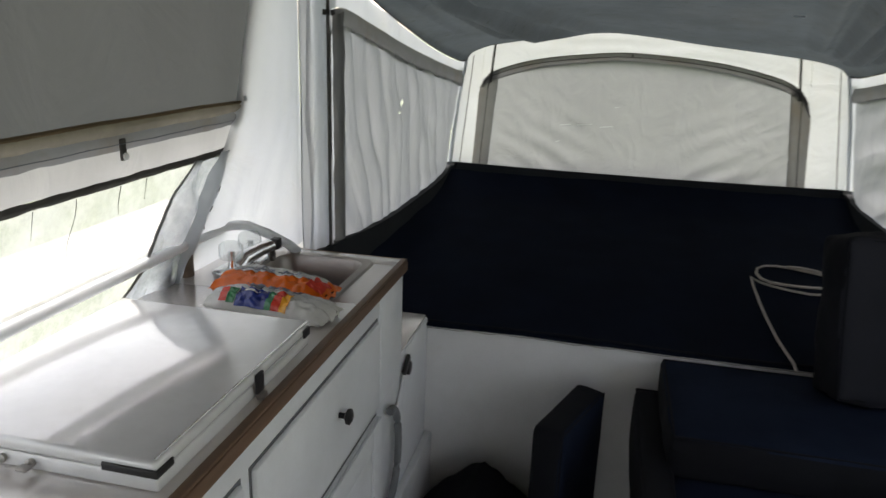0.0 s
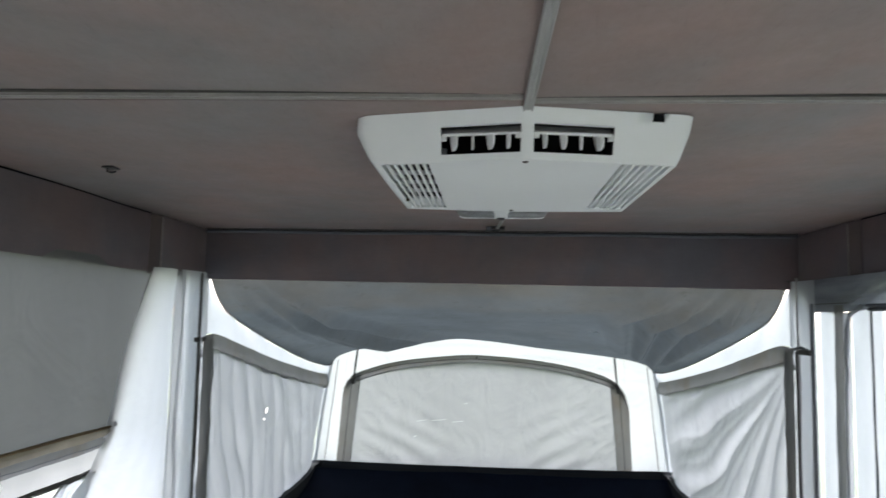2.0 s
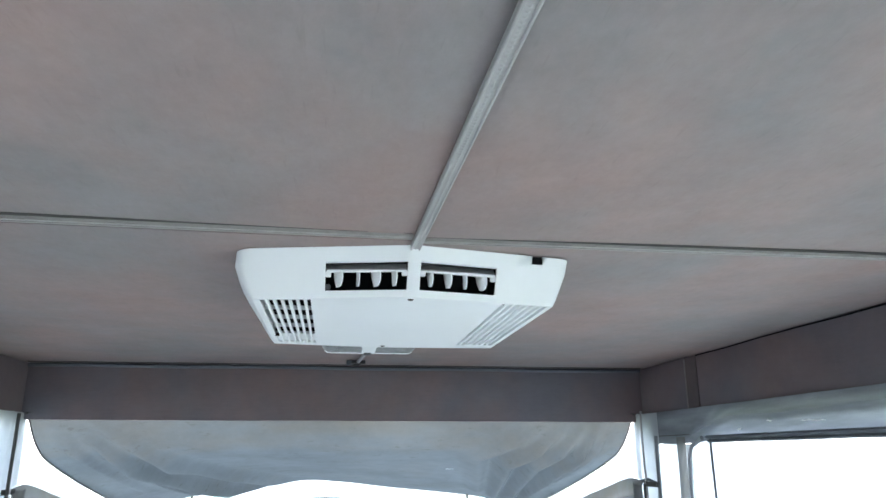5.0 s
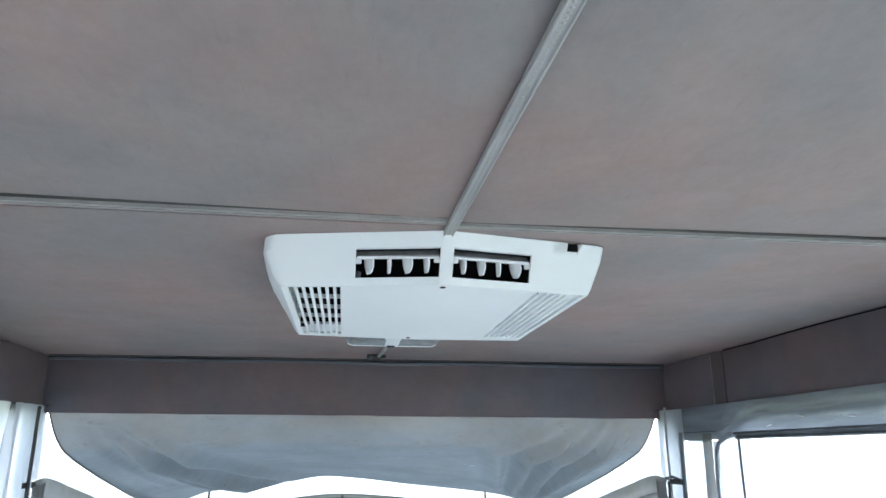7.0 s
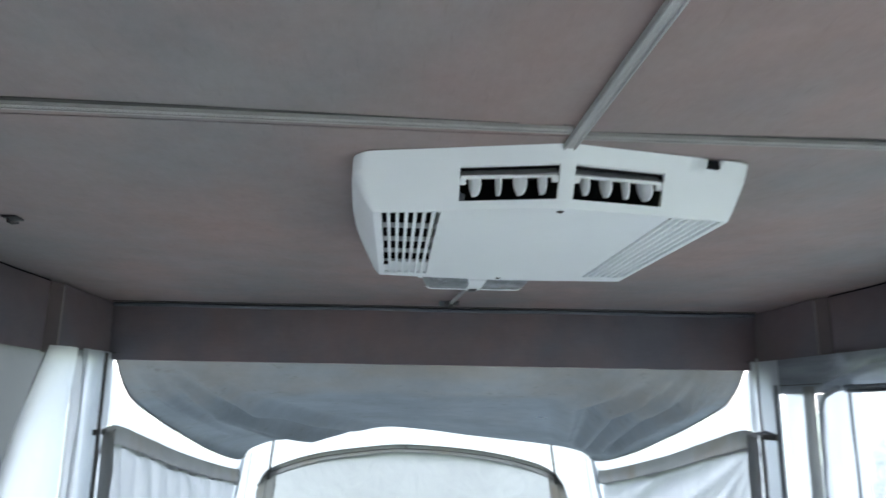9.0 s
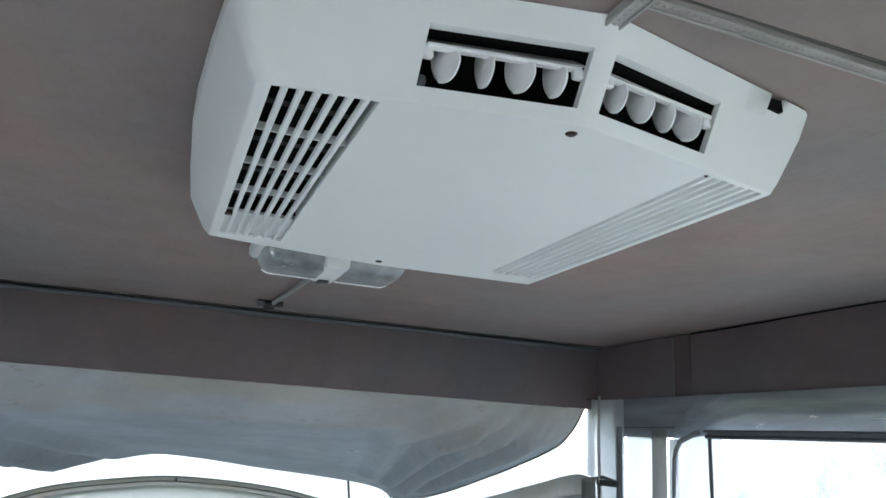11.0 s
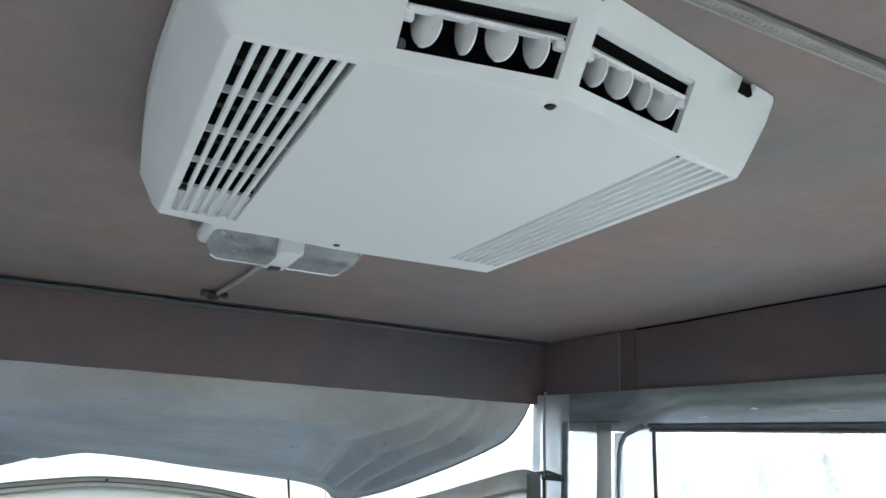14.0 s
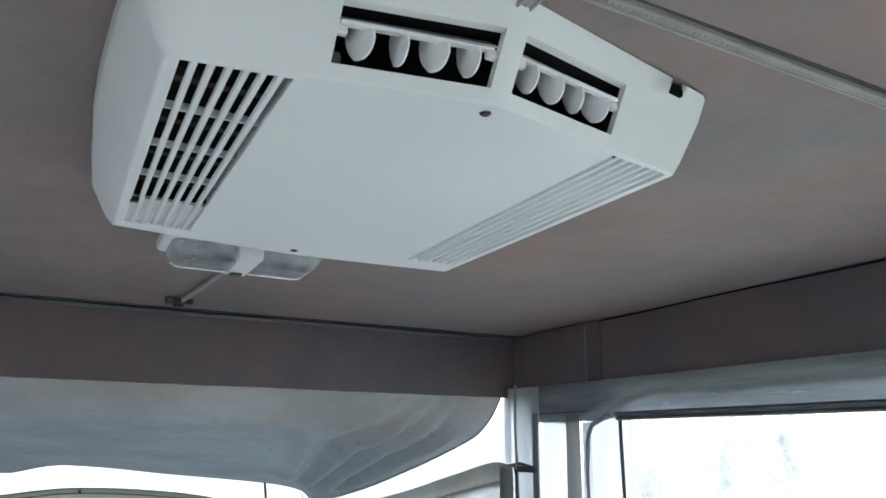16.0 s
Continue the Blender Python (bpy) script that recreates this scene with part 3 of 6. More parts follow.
box(1.0535, 1.085, REAR - 0.03, FRONT + 0.021, CEIL - 0.03, CEIL + 0.03, 0, bm)
box(-1.053, 1.053, FRONT + 0.0205, FRONT + 0.0245, CEIL - 0.03, CEIL + 0.03, 0, bm)
solo("light_stop", bm, PANEL_WHITE, "white boxes outside the valances, added to stop light leaks", "roof", "structure")
# ---- bunk tent ----
SLOPE = 0.10


def side_x(side, y):
    return side * (1.0 - SLOPE * (y - 3.0)) - (0.005 if side < 0 else 0.012)


seam_z = along([(2.985, 1.795), (2.997, 1.793), (3.02, 1.77), (3.05, 1.731), (3.09, 1.692), (3.15, 1.655), (3.33, 1.597), (3.6, 1.525), (3.93, 1.447), (4.29, 1.388), (4.42, 1.392)])
wintop_z = along([(2.9, 1.545), (2.98, 1.57), (3.06, 1.576), (3.26, 1.534), (3.62, 1.455), (4.22, 1.352), (4.45, 1.335)])
boot_z = along([(2.85, 0.85), (3.33, 0.832), (3.63, 0.847), (4.0, 0.88), (4.14, 0.93), (4.3, 0.94)])
END_Y0, END_SLOPE = 4.167, 0.52


def end_y(z):
    return END_Y0 + (z - 0.93) * END_SLOPE


arch_z = along([(-0.9, 1.33), (-0.872, 1.37), (-0.855, 1.415), (-0.80, 1.447), (-0.737, 1.466), (-0.459, 1.511), (-0.2, 1.538), (0.0, 1.525), (0.215, 1.5), (0.651, 1.454), (0.78, 1.43), (0.83, 1.405), (0.85, 1.372), (0.87, 1.34)])
endwin_z = along([(-0.79, 1.2), (-0.784, 1.268), (-0.765, 1.31), (-0.729, 1.34), (-0.543, 1.399), (-0.3, 1.434), (-0.083, 1.448), (0.294, 1.42), (0.555, 1.366), (0.65, 1.32), (0.69, 1.26), (0.698, 1.2)])


# each crease of the bunk roof: metres off its seam at the roof edge, drift per metre, width, depth, where it starts and ends
FOLDS_RIGHT = ((0.07, -0.02, 0.03, 0.03, -0.2, 1.3), (0.14, -0.06, 0.034, 0.06, -0.2, 1.7), (0.225, -0.11, 0.04, 0.075, -0.2, 1.8), (0.32, -0.17, 0.04, 0.06, -0.2, 1.8), (0.43, -0.23, 0.046, 0.055, -0.2, 1.7), (0.56, -0.3, 0.055, 0.03, -0.2, 1.4))
FOLDS_LEFT = ((0.1, 0.02, 0.03, 0.024, 0.02, 1.0), (0.2, 0.28, 0.042, 0.07, 0.06, 1.7), (0.17, 0.16, 0.032, 0.045, 0.2, 1.6), (0.27, 0.4, 0.045, 0.04, 0.1, 1.3), (0.33, 0.1, 0.04, 0.014, -0.2, 0.5))


def canopy(u, v):
    """Bunk roof: blends the valance edge, both side seams and the end bow."""
    y = lerp(2.997, 4.41, v)
    out = 0.027 * max(0.0, 1 - v / 0.12) * min(1.0, 10 * min(u, 1 - u))  # the top edge is fixed outside the valance
    left = Vector((side_x(-1, y), y, seam_z(y)))
    right = Vector((side_x(1, y), y, seam_z(y)))
    near = Vector((lerp(side_x(-1, 3), side_x(1, 3), u), 2.997, 1.795))
    xe = lerp(-0.868, 0.85, u)
    far = Vector((xe, end_y(arch_z(xe)), arch_z(xe)))
    c00, c10 = Vector((side_x(-1, 2.997), 2.997, 1.795)), Vector((side_x(1, 2.997), 2.997, 1.795))
    c01, c11 = Vector((-0.868, end_y(arch_z(-0.868)), arch_z(-0.868))), Vector((0.85, end_y(arch_z(0.85)), arch_z(0.85)))
    left = left.lerp(c01, max(0, (v - 0.93) / 0.07))
    right = right.lerp(c11, max(0, (v - 0.93) / 0.07))
    p = left * (1 - u) + right * u + near * (1 - v) + far * v - (c00 * (1 - u) * (1 - v) + c10 * u * (1 - v) + c01 * (1 - u) * v + c11 * u * v)
    w = math.sin(math.pi * u) * math.sin(math.pi * v)
    e = min(1.0, 9 * min(u, 1 - u)) * min(1.0, 9 * v) * min(1.0, 2.1 * (1 - v)) ** 2.2
    p.y += out
    end = min(1.0, 2.5 * (1 - v)) ** 1.5
    for du, folds in ((1 - u, FOLDS_RIGHT), (u, FOLDS_LEFT)):
        Y = v * 1.42
        X = du * (1.95 - 0.2 * v) + 0.014 * wob(u * 2, v * 3, 3)
        spread = 1 - 0.55 * max(0.0, 1 - v / 0.14) ** 1.5  # they gather at the corner of the roof edge
        for off, drift, wide, depth, start, stop in folds:
            d = (X - off * spread - drift * Y) / (wide * (1 - 0.4 * v))
            if -1 < d < 1.8:  # a steep side and a slack side
                f = (1 + d) if d < 0 else (1 - d / 1.8)
                f = f * f * (3 - 2 * f) * min(1.0, max(0.0, (Y - start) / 0.15)) * min(1.0, max(0.0, (v - 0.012) / 0.05))
                gone = min(1.0, max(0.0, (stop - Y) / (0.35 * stop)))
                f *= depth * end * gone * gone * (3 - 2 * gone) * min(1.0, 12 * du)
                p.y -= 0.8 * f * max(0.0, 1 - v / 0.3) ** 2
                p.z -= f
    p.z += 0.015 * w + e * (0.01 * wob(u * 3, v * 4, 4) + 0.0015 * wob(u * 5, v * 9, 7) + 0.0012 * wob(u * 22, v * 22, 9))
    return p


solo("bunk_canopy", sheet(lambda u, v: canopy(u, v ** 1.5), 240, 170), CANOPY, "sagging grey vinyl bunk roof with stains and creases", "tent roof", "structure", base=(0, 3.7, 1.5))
# tears and holes in the canopy
for u, v, s, c in ((0.137, 0.27, 0.006, SEAM), (0.72, 0.34, 0.011, CANVAS)):
    o = canopy(u, v)
    bm = sheet(lambda a, b: canopy(u + (a - 0.5) * s * 1.6, v + (b - 0.5) * s * 0.9) - Vector((0, 0, 0.002)), 3, 3)
    solo("patch", bm, c, "small worn spot in the bunk roof", "patch")


def side_wall(side):
    nm = "left" if side < 0 else "right"
    def at(y, z, off=0.0):
        return Vector((side_x(side, y) - side * off, y, z))
    def band(u, v):
        y = lerp(2.985, 4.43, u)
        b = wintop_z(y)
        z = lerp(b, max(b + 0.004, seam_z(y) - 0.002), v)
        return at(y, z, -0.004 + 0.004 * wob(y * 3, z * 9, side) + 0.005 * math.sin(26 * y + 8 * z) * (0.3 + 0.7 * v) * math.exp(-((y - 3.3) / 0.4) ** 2))
    bm = sheet(lambda u, v: band(u ** 1.5, v), 150, 10)
    def strip_near(u, v):
        y = lerp(2.86, 3.02, u)
        return at(y, lerp(boot_z(y) - 0.1, 1.79, v), -0.004 + 0.006 * wob(y * 20, v * 2, side))
    sheet(strip_near, 6, 24, bm)
    def strip_far(u, v):
        y0 = lerp(4.13, 4.3, v)
        y = lerp(y0, y0 + 0.12, u)
        return at(y, lerp(boot_z(y) - 0.08, wintop_z(y) + 0.01, v), -0.003)
    sheet(strip_far, 4, 20, bm)
    solo(f"tent_wall_{nm}", bm, CANVAS, "white canvas side wall of the bunk tent, bright with daylight", "tent wall", "structure")
    # window in the side wall: grey hem, curtain inside
    t = thing(f"window_{'1' if side < 0 else '2'}", (side_x(side, 3.6), 3.6, 0.85), "bunk side window with grey canvas hem", "window", "", "structure")
    def hem(u, v):
        y = lerp(2.965, 4.31, u)
        d = 0.068 + 0.012 * wob(y * 5, 1, side)
        return at(y, wintop_z(y) - d * (1 - v), 0.006 + 0.006 * math.sin(math.pi * v) + 0.003 * wob(y * 12, v * 4, 3))
    part("hem", sheet(hem, 60, 6), HEM, t, "grey stained hem over the window")
    def hem_near(u, v):
        y = lerp(2.952, 3.03 if side < 0 else 3.015, u) + 0.006 * wob(v * 8, 2, side)
        return at(y, lerp(boot_z(y), wintop_z(y) - 0.01, v), 0.018 + 0.009 * math.sin(math.pi * u) + 0.004 * wob(u * 3, v * 9, 4))
    part("side_hem", sheet(hem_near, 8, 40), HEM, t)
    zip_y = 2.945
    part("zip", tube([at(zip_y + 0.004 * wob(k * 0.4, 3, side), lerp(boot_z(zip_y), 1.56, k / 14), 0.012) for k in range(15)], 0.0042, 6), SEAM, t, "dark zip")
    part("strap", box(*sorted((side * 0.992, side * 1.0)), 2.88, 2.975, 1.552, 1.568, 0.001), SEAM, t, "dark webbing strap")
    def curtain(u, v):
        yt, yb = lerp(2.985, 4.27, u), lerp(2.985, 4.10, u)
        y = lerp(yb, yt, v)
        zt, zb = wintop_z(yt) - 0.055, boot_z(yb) - 0.01
        if side > 0:
            zb = zb + 0.03 * math.sin(5 * u) - 0.01
        z = lerp(zb, zt, v)
        slant = 0.16 if side < 0 else 0.5
        ph = (34 if side < 0 else 15) * (u - slant * (1 - v) * (1 if side < 0 else 1 - 0.4 * u)) + 1.6 * wob(u * 3, v * 1.5, 5 + side)
        amp = 0.017 * (0.5 + 0.5 * (1 - v) ** 0.7) * (1.0 - 0.6 * u) * min(1, 8 * (1 - u) + 0.1) * (0.5 + 0.9 * abs(wob(u * 5 - v, 1.3, side)))
        if side > 0:  # the other curtain is caught up at its near upper corner, and its folds fan out from there
            reach = math.hypot((1 - v) * 0.62, u * 1.28)
            ph = 12 * math.atan2((1 - v) * 0.62, u * 1.28 + 0.03) + 0.7 * wob(u * 3, v * 2, 6)
            amp = 0.032 * min(1.0, 1.6 * reach) * (1.0 - 0.45 * u) * min(1, 8 * (1 - u) + 0.1) * (0.5 + 0.9 * abs(wob(ph * 0.6, 1.3, 2)))
        crest = abs(math.sin(ph)) ** 0.7
        swag = 0.005 * math.sin(24 * (v + 0.55 * u) + 3 * wob(u * 2, v * 2, 11)) * math.exp(-((u - 0.72) / 0.22) ** 2) * (1 if side > 0 else 0.25)
        off = 0.006 + amp * crest + 0.006 * math.sin(2.6 * ph + 1) * amp * 20 + swag + (0.010 if side < 0 else 0.004) * wob(u * 13 - 4 * slant * (1 - v), v * 3, 9) + 0.0015 * wob(u * 34, v * 12, 2)
        return at(y, z, off)
    c = sheet(curtain, 170, 60)
    if side < 0:  # small holes that let daylight in
        c.faces.ensure_lookup_table()
        gone = [c.faces[i * 60 + j] for i, j in ((74, 42), (74, 43), (75, 43), (75, 44), (71, 39))]
        bmesh.ops.delete(c, geom=gone, context="FACES")
    solo("curtain", c, CURTAIN, "grey-white hanging curtain with soft folds over a bunk window", "curtain", group="bunk curtains")
    # pole line and piping on the seam
    pts = [at(lerp(2.997, 4.4, (k / 60) ** 1.6), seam_z(lerp(2.997, 4.4, (k / 60) ** 1.6)), 0.003) for k in range(61)]
    solo("seam_piping", tube(pts, 0.0028, 5), SEAM, "dark piping along the bunk roof seam", "piping", "structure")


side_wall(-1)
side_wall(1)


def end_at(x, z, off=0.0):
    return Vector((x, end_y(z) - off, z + off * 0.4))


def end_wall():
    bm = bmesh.new()
    def over(u, v):
        x = lerp(-0.785, 0.697, u)
        return end_at(x, lerp(endwin_z(x), arch_z(x), v), 0.003 * wob(x * 4, v * 3, 2))
    sheet(over, 70, 6, bm)
    for xa, xb, fa, fb in ((-0.885, -0.872, -0.775, -0.786), (0.845, 0.872, 0.686, 0.698)):
        def flank(u, v, xa=xa, xb=xb, fa=fa, fb=fb):
            x_out, x_in = lerp(xa, xb, v), lerp(fa, fb, min(1, v * 1.2))
            x = lerp(x_out, x_in, u)
            return end_at(x, lerp(0.88, arch_z(x), v), 0.002 * wob(x * 8, v * 6, 1))
        sheet(flank, 10, 24, bm)
    solo("tent_wall_end", bm, CANVAS, "white canvas end wall of the bunk tent with an arched top", "tent wall", "structure")
    t = thing("window_3", (-0.04, END_Y0, 0.92), "arched bunk end window with grey canvas hem", "window", "", "structure")
    def hem(u, v):
        x = lerp(-0.77, 0.687, u)
        return end_at(x, endwin_z(x) - 0.045 * (1 - v), 0.006 + 0.007 * math.sin(math.pi * v))
    part("hem", sheet(hem, 60, 5), HEM, t)
    part("hem_seam", tube([end_at(lerp(-0.76, 0.68, k / 40), endwin_z(lerp(-0.76, 0.68, k / 40)) - 0.021, 0.015) for k in range(41)], 0.0022, 5), SEAM, t, "dark stitched seam")
    part("hem_edge", tube([end_at(lerp(-0.785, 0.697, k / 40), endwin_z(lerp(-0.785, 0.697, k / 40)), 0.006) for k in range(41)], 0.0026, 5), SEAM, t)
    for xo, xi in ((-0.787, -0.70), (0.7, 0.614)):
        def jamb(u, v, xo=xo, xi=xi):
            x = lerp(xo + (0.014 if xo < 0 else -0.014) * (1 - v), xi, u)
            return end_at(x, lerp(0.9, endwin_z(x) - 0.004, v), 0.005 + 0.008 * math.sin(math.pi * u))
        part("jamb_hem", sheet(jamb, 6, 24), HEM, t)
        part("jamb_seam", tube([jamb(0.5, k / 20) - Vector((0, 0.006, 0)) for k in range(21)], 0.002, 5), SEAM, t)
    for x in (-0.735, 0.648):
        part("strap", tube([end_at(x, arch_z(x) + 0.003, 0.008), end_at(x, endwin_z(x) - 0.05, 0.014)], 0.0055, 6), SEAM, t, "dark webbing strap")
    part("toggle", box(-0.088, -0.078, end_y(1.44) - 0.022, end_y(1.44) - 0.01, 1.432, 1.446, 0.002), SEAM, t, "small dark toggle")
    def curtain(u, v):
        x = lerp(-0.705, 0.62, u)
        zt = endwin_z(x) - 0.036
        z = lerp(0.9, zt, v)
        d = min(u, 1 - u)
        low = (1 - v) ** 1.5
        side = 1 if u > 0.5 else -1
        dm = d * 1.32
        diag = dm + 0.5 * v + 0.035 * wob(u * 4, v * 4, 1) + 0.03 * wob(u * 9, v * 7, 6)
        fold = 0.0085 * math.exp(-dm / (0.09 if side < 0 else 0.13)) * (abs(math.sin(math.pi * diag / 0.075)) ** 0.7) * (0.45 if side < 0 else 0.8) * min(1, 8 * d + 0.3) * (0.35 + 1.1 * abs(wob(u * 6, v * 5, 8)))
        fold += 0.005 * math.exp(-((dm - 0.28) / 0.18) ** 2) * low * math.sin(math.pi * (0.55 * dm + 0.5 * v) / 0.05 + 2 * wob(u * 3, v * 3, 5)) * (0.4 + abs(wob(u * 5, v * 2, 3)))
        return end_at(x, z, 0.004 + 0.012 * math.sin(math.pi * u) + fold + 0.0035 * wob(u * 2.2 + v, v * 1.3, 4))
    solo("curtain", sheet(curtain, 180, 90), CURTAIN, "grey-white crumpled curtain drawn over the arched bunk window", "curtain", group="bunk curtains")
    # pale strips laid on the curtain draw daylight in its slits
    for x, z, w, h in ((-0.36, 1.118, 0.05, 0.0022), (-0.27, 1.123, 0.07, 0.0028), (-0.17, 1.118, 0.055, 0.0028), (-0.385, 1.045, 0.014, 0.003), (-0.13, 1.205, 0.025, 0.0018)):
        bm = sheet(lambda u, v: curtain((x + (u - 0.5) * w + 0.705) / 1.325, (z + (v - 0.5) * h + 0.004 * (u - 0.5) - 0.9) / (endwin_z(x) - 0.936)) - Vector((0, 0.002, 0)), 6, 1)
        solo("tear", bm, CANVAS, "thin pale canvas strip for daylight in a torn slit", "tear", group="curtain tears")
    for s, x0 in ((-1, -0.877), (1, 0.855)):
        solo("corner_pole", tube([(x0 + 0.004 * s, END_Y0 - 0.02, 0.9), (x0 + 0.002 * s, end_y(1.2) - 0.02, 1.2), (x0 - 0.01 * s, end_y(1.38) - 0.015, 1.39)], 0.008, 8), CANVAS, "canvas-sleeved tent pole at the bunk corner", "tent pole", group="bunk poles")
    for s, x0 in ((-1, -0.835), (1, 0.815)):
        solo("piping", tube([end_at(x0, lerp(0.92, 1.41, k / 10), 0.003) for k in range(11)], 0.002, 5), SEAM, "thin dark seam in the white canvas", "piping", "structure")


end_wall()

# mattress and its dark surround
def mattress_top(u, v):
    x, y = lerp(-0.985, 0.985, u), lerp(2.9, 4.088, v)
    half = 0.985 - SLOPE * max(0, y - 3.0) * 1.05
    x = lerp(-half, half, u)
    z = 0.642 + 0.012 * wob(x * 2, y * 2, 1) + 0.2 * v + 0.004 * wob(x * 9, y * 9, 2)
    rim = max(0.0, (v - 0.8) / 0.2) ** 2 * 0.062  # the cover turns up at the foot and the sides
    side = max(0.0, (abs(2 * u - 1) - 0.9) / 0.1) ** 2 * min(1.0, v * 6)
    return Vector((x, y, max(z + rim, lerp(z + rim, boot_z(y) - 0.035, side))))


def mattress_front(u, v):
    p = mattress_top(u, 0)
    return Vector((p.x, p.y - 0.012 * math.sin(math.pi * v) - 0.004, lerp(p.z, 0.624 + 0.006 * wob(u * 8, 1), v)))


mattress = thing("bunk_mattress", (0, 3.5, 0.61), "dark navy cloth-covered bunk mattress", "mattress")
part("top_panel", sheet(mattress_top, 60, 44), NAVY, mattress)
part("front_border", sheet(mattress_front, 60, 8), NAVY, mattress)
part("piping", tube([mattress_top(k / 50, 0) + Vector((0, -0.002, 0.001)) for k in range(51)], 0.004, 6), NAVY_DARK, mattress)
part("edge_thread", tube([mattress_front(k / 60, 1.0) + Vector((0, -0.006 - 0.003 * math.sin(k * 1.7), -0.001 + 0.002 * math.sin(k * 2.3))) for k in range(61)], 0.0018, 5), THREAD, mattress, "frayed pale thread")


def boot(u, v):
    """Dark canvas skirt that rises behind and beside the mattress."""
    L = [(-0.99, 2.82), (-0.972, 2.9), (-0.915, 3.5), (-0.858, 4.08), (-0.835, 4.105), (0.0, 4.11), (0.81, 4.105), (0.835, 4.08), (0.895, 3.5), (0.955, 2.9), (0.985, 2.82)]
    k = u * (len(L) - 1)
    i = min(int(k), len(L) - 2)
    x, y = lerp(L[i][0], L[i + 1][0], k - i), lerp(L[i][1], L[i + 1][1], k - i)
    top = (0.93 - 0.012 * math.cos(x * 1.5) + 0.012) if y > 4.095 else boot_z(y) + 0.01
    top = lerp(0.6, top, min(v, 1.0))
    z = top
    out = max(0.0, v - 1.0) * 4
    z -= 0.02 * out
    x *= 1 + 0.10 * out
    y += 0.09 * out if y > 4.0 else 0.0
    v = min(v, 1.0)
    inward = 0.03 * (1 - v) ** 2 + 0.008 * wob(u * 30, v * 4, 6)
    return Vector((x * (1 - inward), y - inward * (1 if y > 4 else 0.2), z))


solo("bunk_skirt", sheet(boot, 110, 10, None, 0.0, 1.0, 0.0, 1.25), BOOT, "dark grey-green canvas skirt round the mattress", "skirt", "structure")

# ---- left side wall of the tent ----
def left_wall():
    X = -1.035
    def wx(z, y=2.0):
        return X - 0.09 * max(0.0, (1.31 - z) / 0.38) * min(1.0, max(0.0, (2.74 - y) / 0.28))
    edge = along([(0.93, 2.22), (1.06, 2.31), (1.2, 2.365), (1.336, 2.41), (1.577, 2.505), (1.787, 2.63)])  # z to y
    def flap(u, v):
        z = lerp(1.338, 1.795, v)
        y = lerp(0.62, edge(z) + 0.03, u)
        return (X + 0.006 * wob(y * 2, z * 3, 1) + 0.012 * (1 - v) + 0.003 * math.sin(9 * y) * (1 - v), y, z + (0.008 * wob(y * 3, 1, 0) if v < 0.01 else 0))
    w = thing("window_flap", (X, 1.0, 1.338), "dark grey privacy flap hanging inside the side window", "window flap")
    part("cloth", sheet(flap, 110, 24), FLAP, w)
    part("bound_edge", tube([Vector(flap(k / 50, 0.004)) + Vector((0.004, 0, 0.003)) for k in range(51)], 0.004, 6), surface("rust_thread", (0.13, 0.09, 0.045), 0.8), w, "brown bound lower edge")
    part("side_seam", tube([Vector(flap(0.994, k / 14)) + Vector((0.004, 0, 0)) for k in range(15)], 0.0022, 5), SEAM, w, "dark side seam")
    t = thing("window_4", (X, 1.0, 0.95), "side window with a tan hem, white band and clear vinyl", "window", "", "structure")
    def strip(z0, z1, out, amp=0.004):
        def f(u, v):
            y = lerp(REAR, edge(lerp(z0, z1, v)) + 0.03, u)
            return (wx(lerp(z0, z1, v)) + out + amp * math.sin(math.pi * v) + 0.002 * wob(y * 9, v, z0), y, lerp(z0, z1, v) + 0.004 * wob(y * 4, 3, 0) + 0.0025 * wob(y * 22, 5, v))
        return sheet(f, 140, 4)
    part("tan_hem", strip(1.318, 1.343, 0.014, 0.006), TAN, t, "tan stained hem")
    part("grey_hem", strip(1.288, 1.320, 0.012, 0.005), HEM, t)
    part("band", strip(1.232, 1.290, 0.004), BAND, t, "white canvas band")
    part("top_frame", strip(1.219, 1.235, 0.01, 0.004), SEAM, t, "dark window piping")
    part("stitch", tube([(X + 0.022, lerp(REAR, 2.38, k / 50), 1.303 + 0.004 * wob(k * 0.7, 1)) for k in range(51)], 0.0009, 5), PIPING, t)
    def pane(u, v):
        z = lerp(0.9, 1.222, v)
        y = lerp(REAR, edge(z) + 0.0, u)
        return (wx(z) - 0.004 + 0.006 * math.sin(11 * y + 3 * z) * (1 - v) + 0.006 * wob(y * 3, z * 2, 2) + 0.004 * wob(y * 14, z * 2, 6), y, z)
    ob = part("pane", sheet(pane, 180, 14), VINYL, t, "creased clear vinyl")
    ob.visible_shadow = False
    # the flap stops short out of view, so this pane adds light
    ob = part("pane", sheet(lambda u, v: (X - 0.006 + 0.005 * wob(u * 6, v * 2, 3), lerp(REAR, 0.63, u), lerp(1.34, 1.79, v)), 60, 8), VINYL, t, "unseen clear vinyl, added for more light from the left")
    ob.visible_shadow = False
    for k, (y0, length, bend, rad) in enumerate(((1.62, 0.24, 0.03, 0.0016), (1.80, 0.05, 0.0, 0.0009), (1.9, 0.12, 0.02, 0.0009), (2.02, 0.06, 0.005, 0.0013), (2.1, 0.045, 0.0, 0.0011))):
        part("crease", tube([(wx(1.215 - length * j / 8) + 0.003, y0 + bend * math.sin(j * 0.5 + k) * j / 8, 1.215 - length * j / 8) for j in range(9)], [rad * (1 - 0.09 * j) for j in range(9)], 5), HEM, t, "fold in the vinyl")
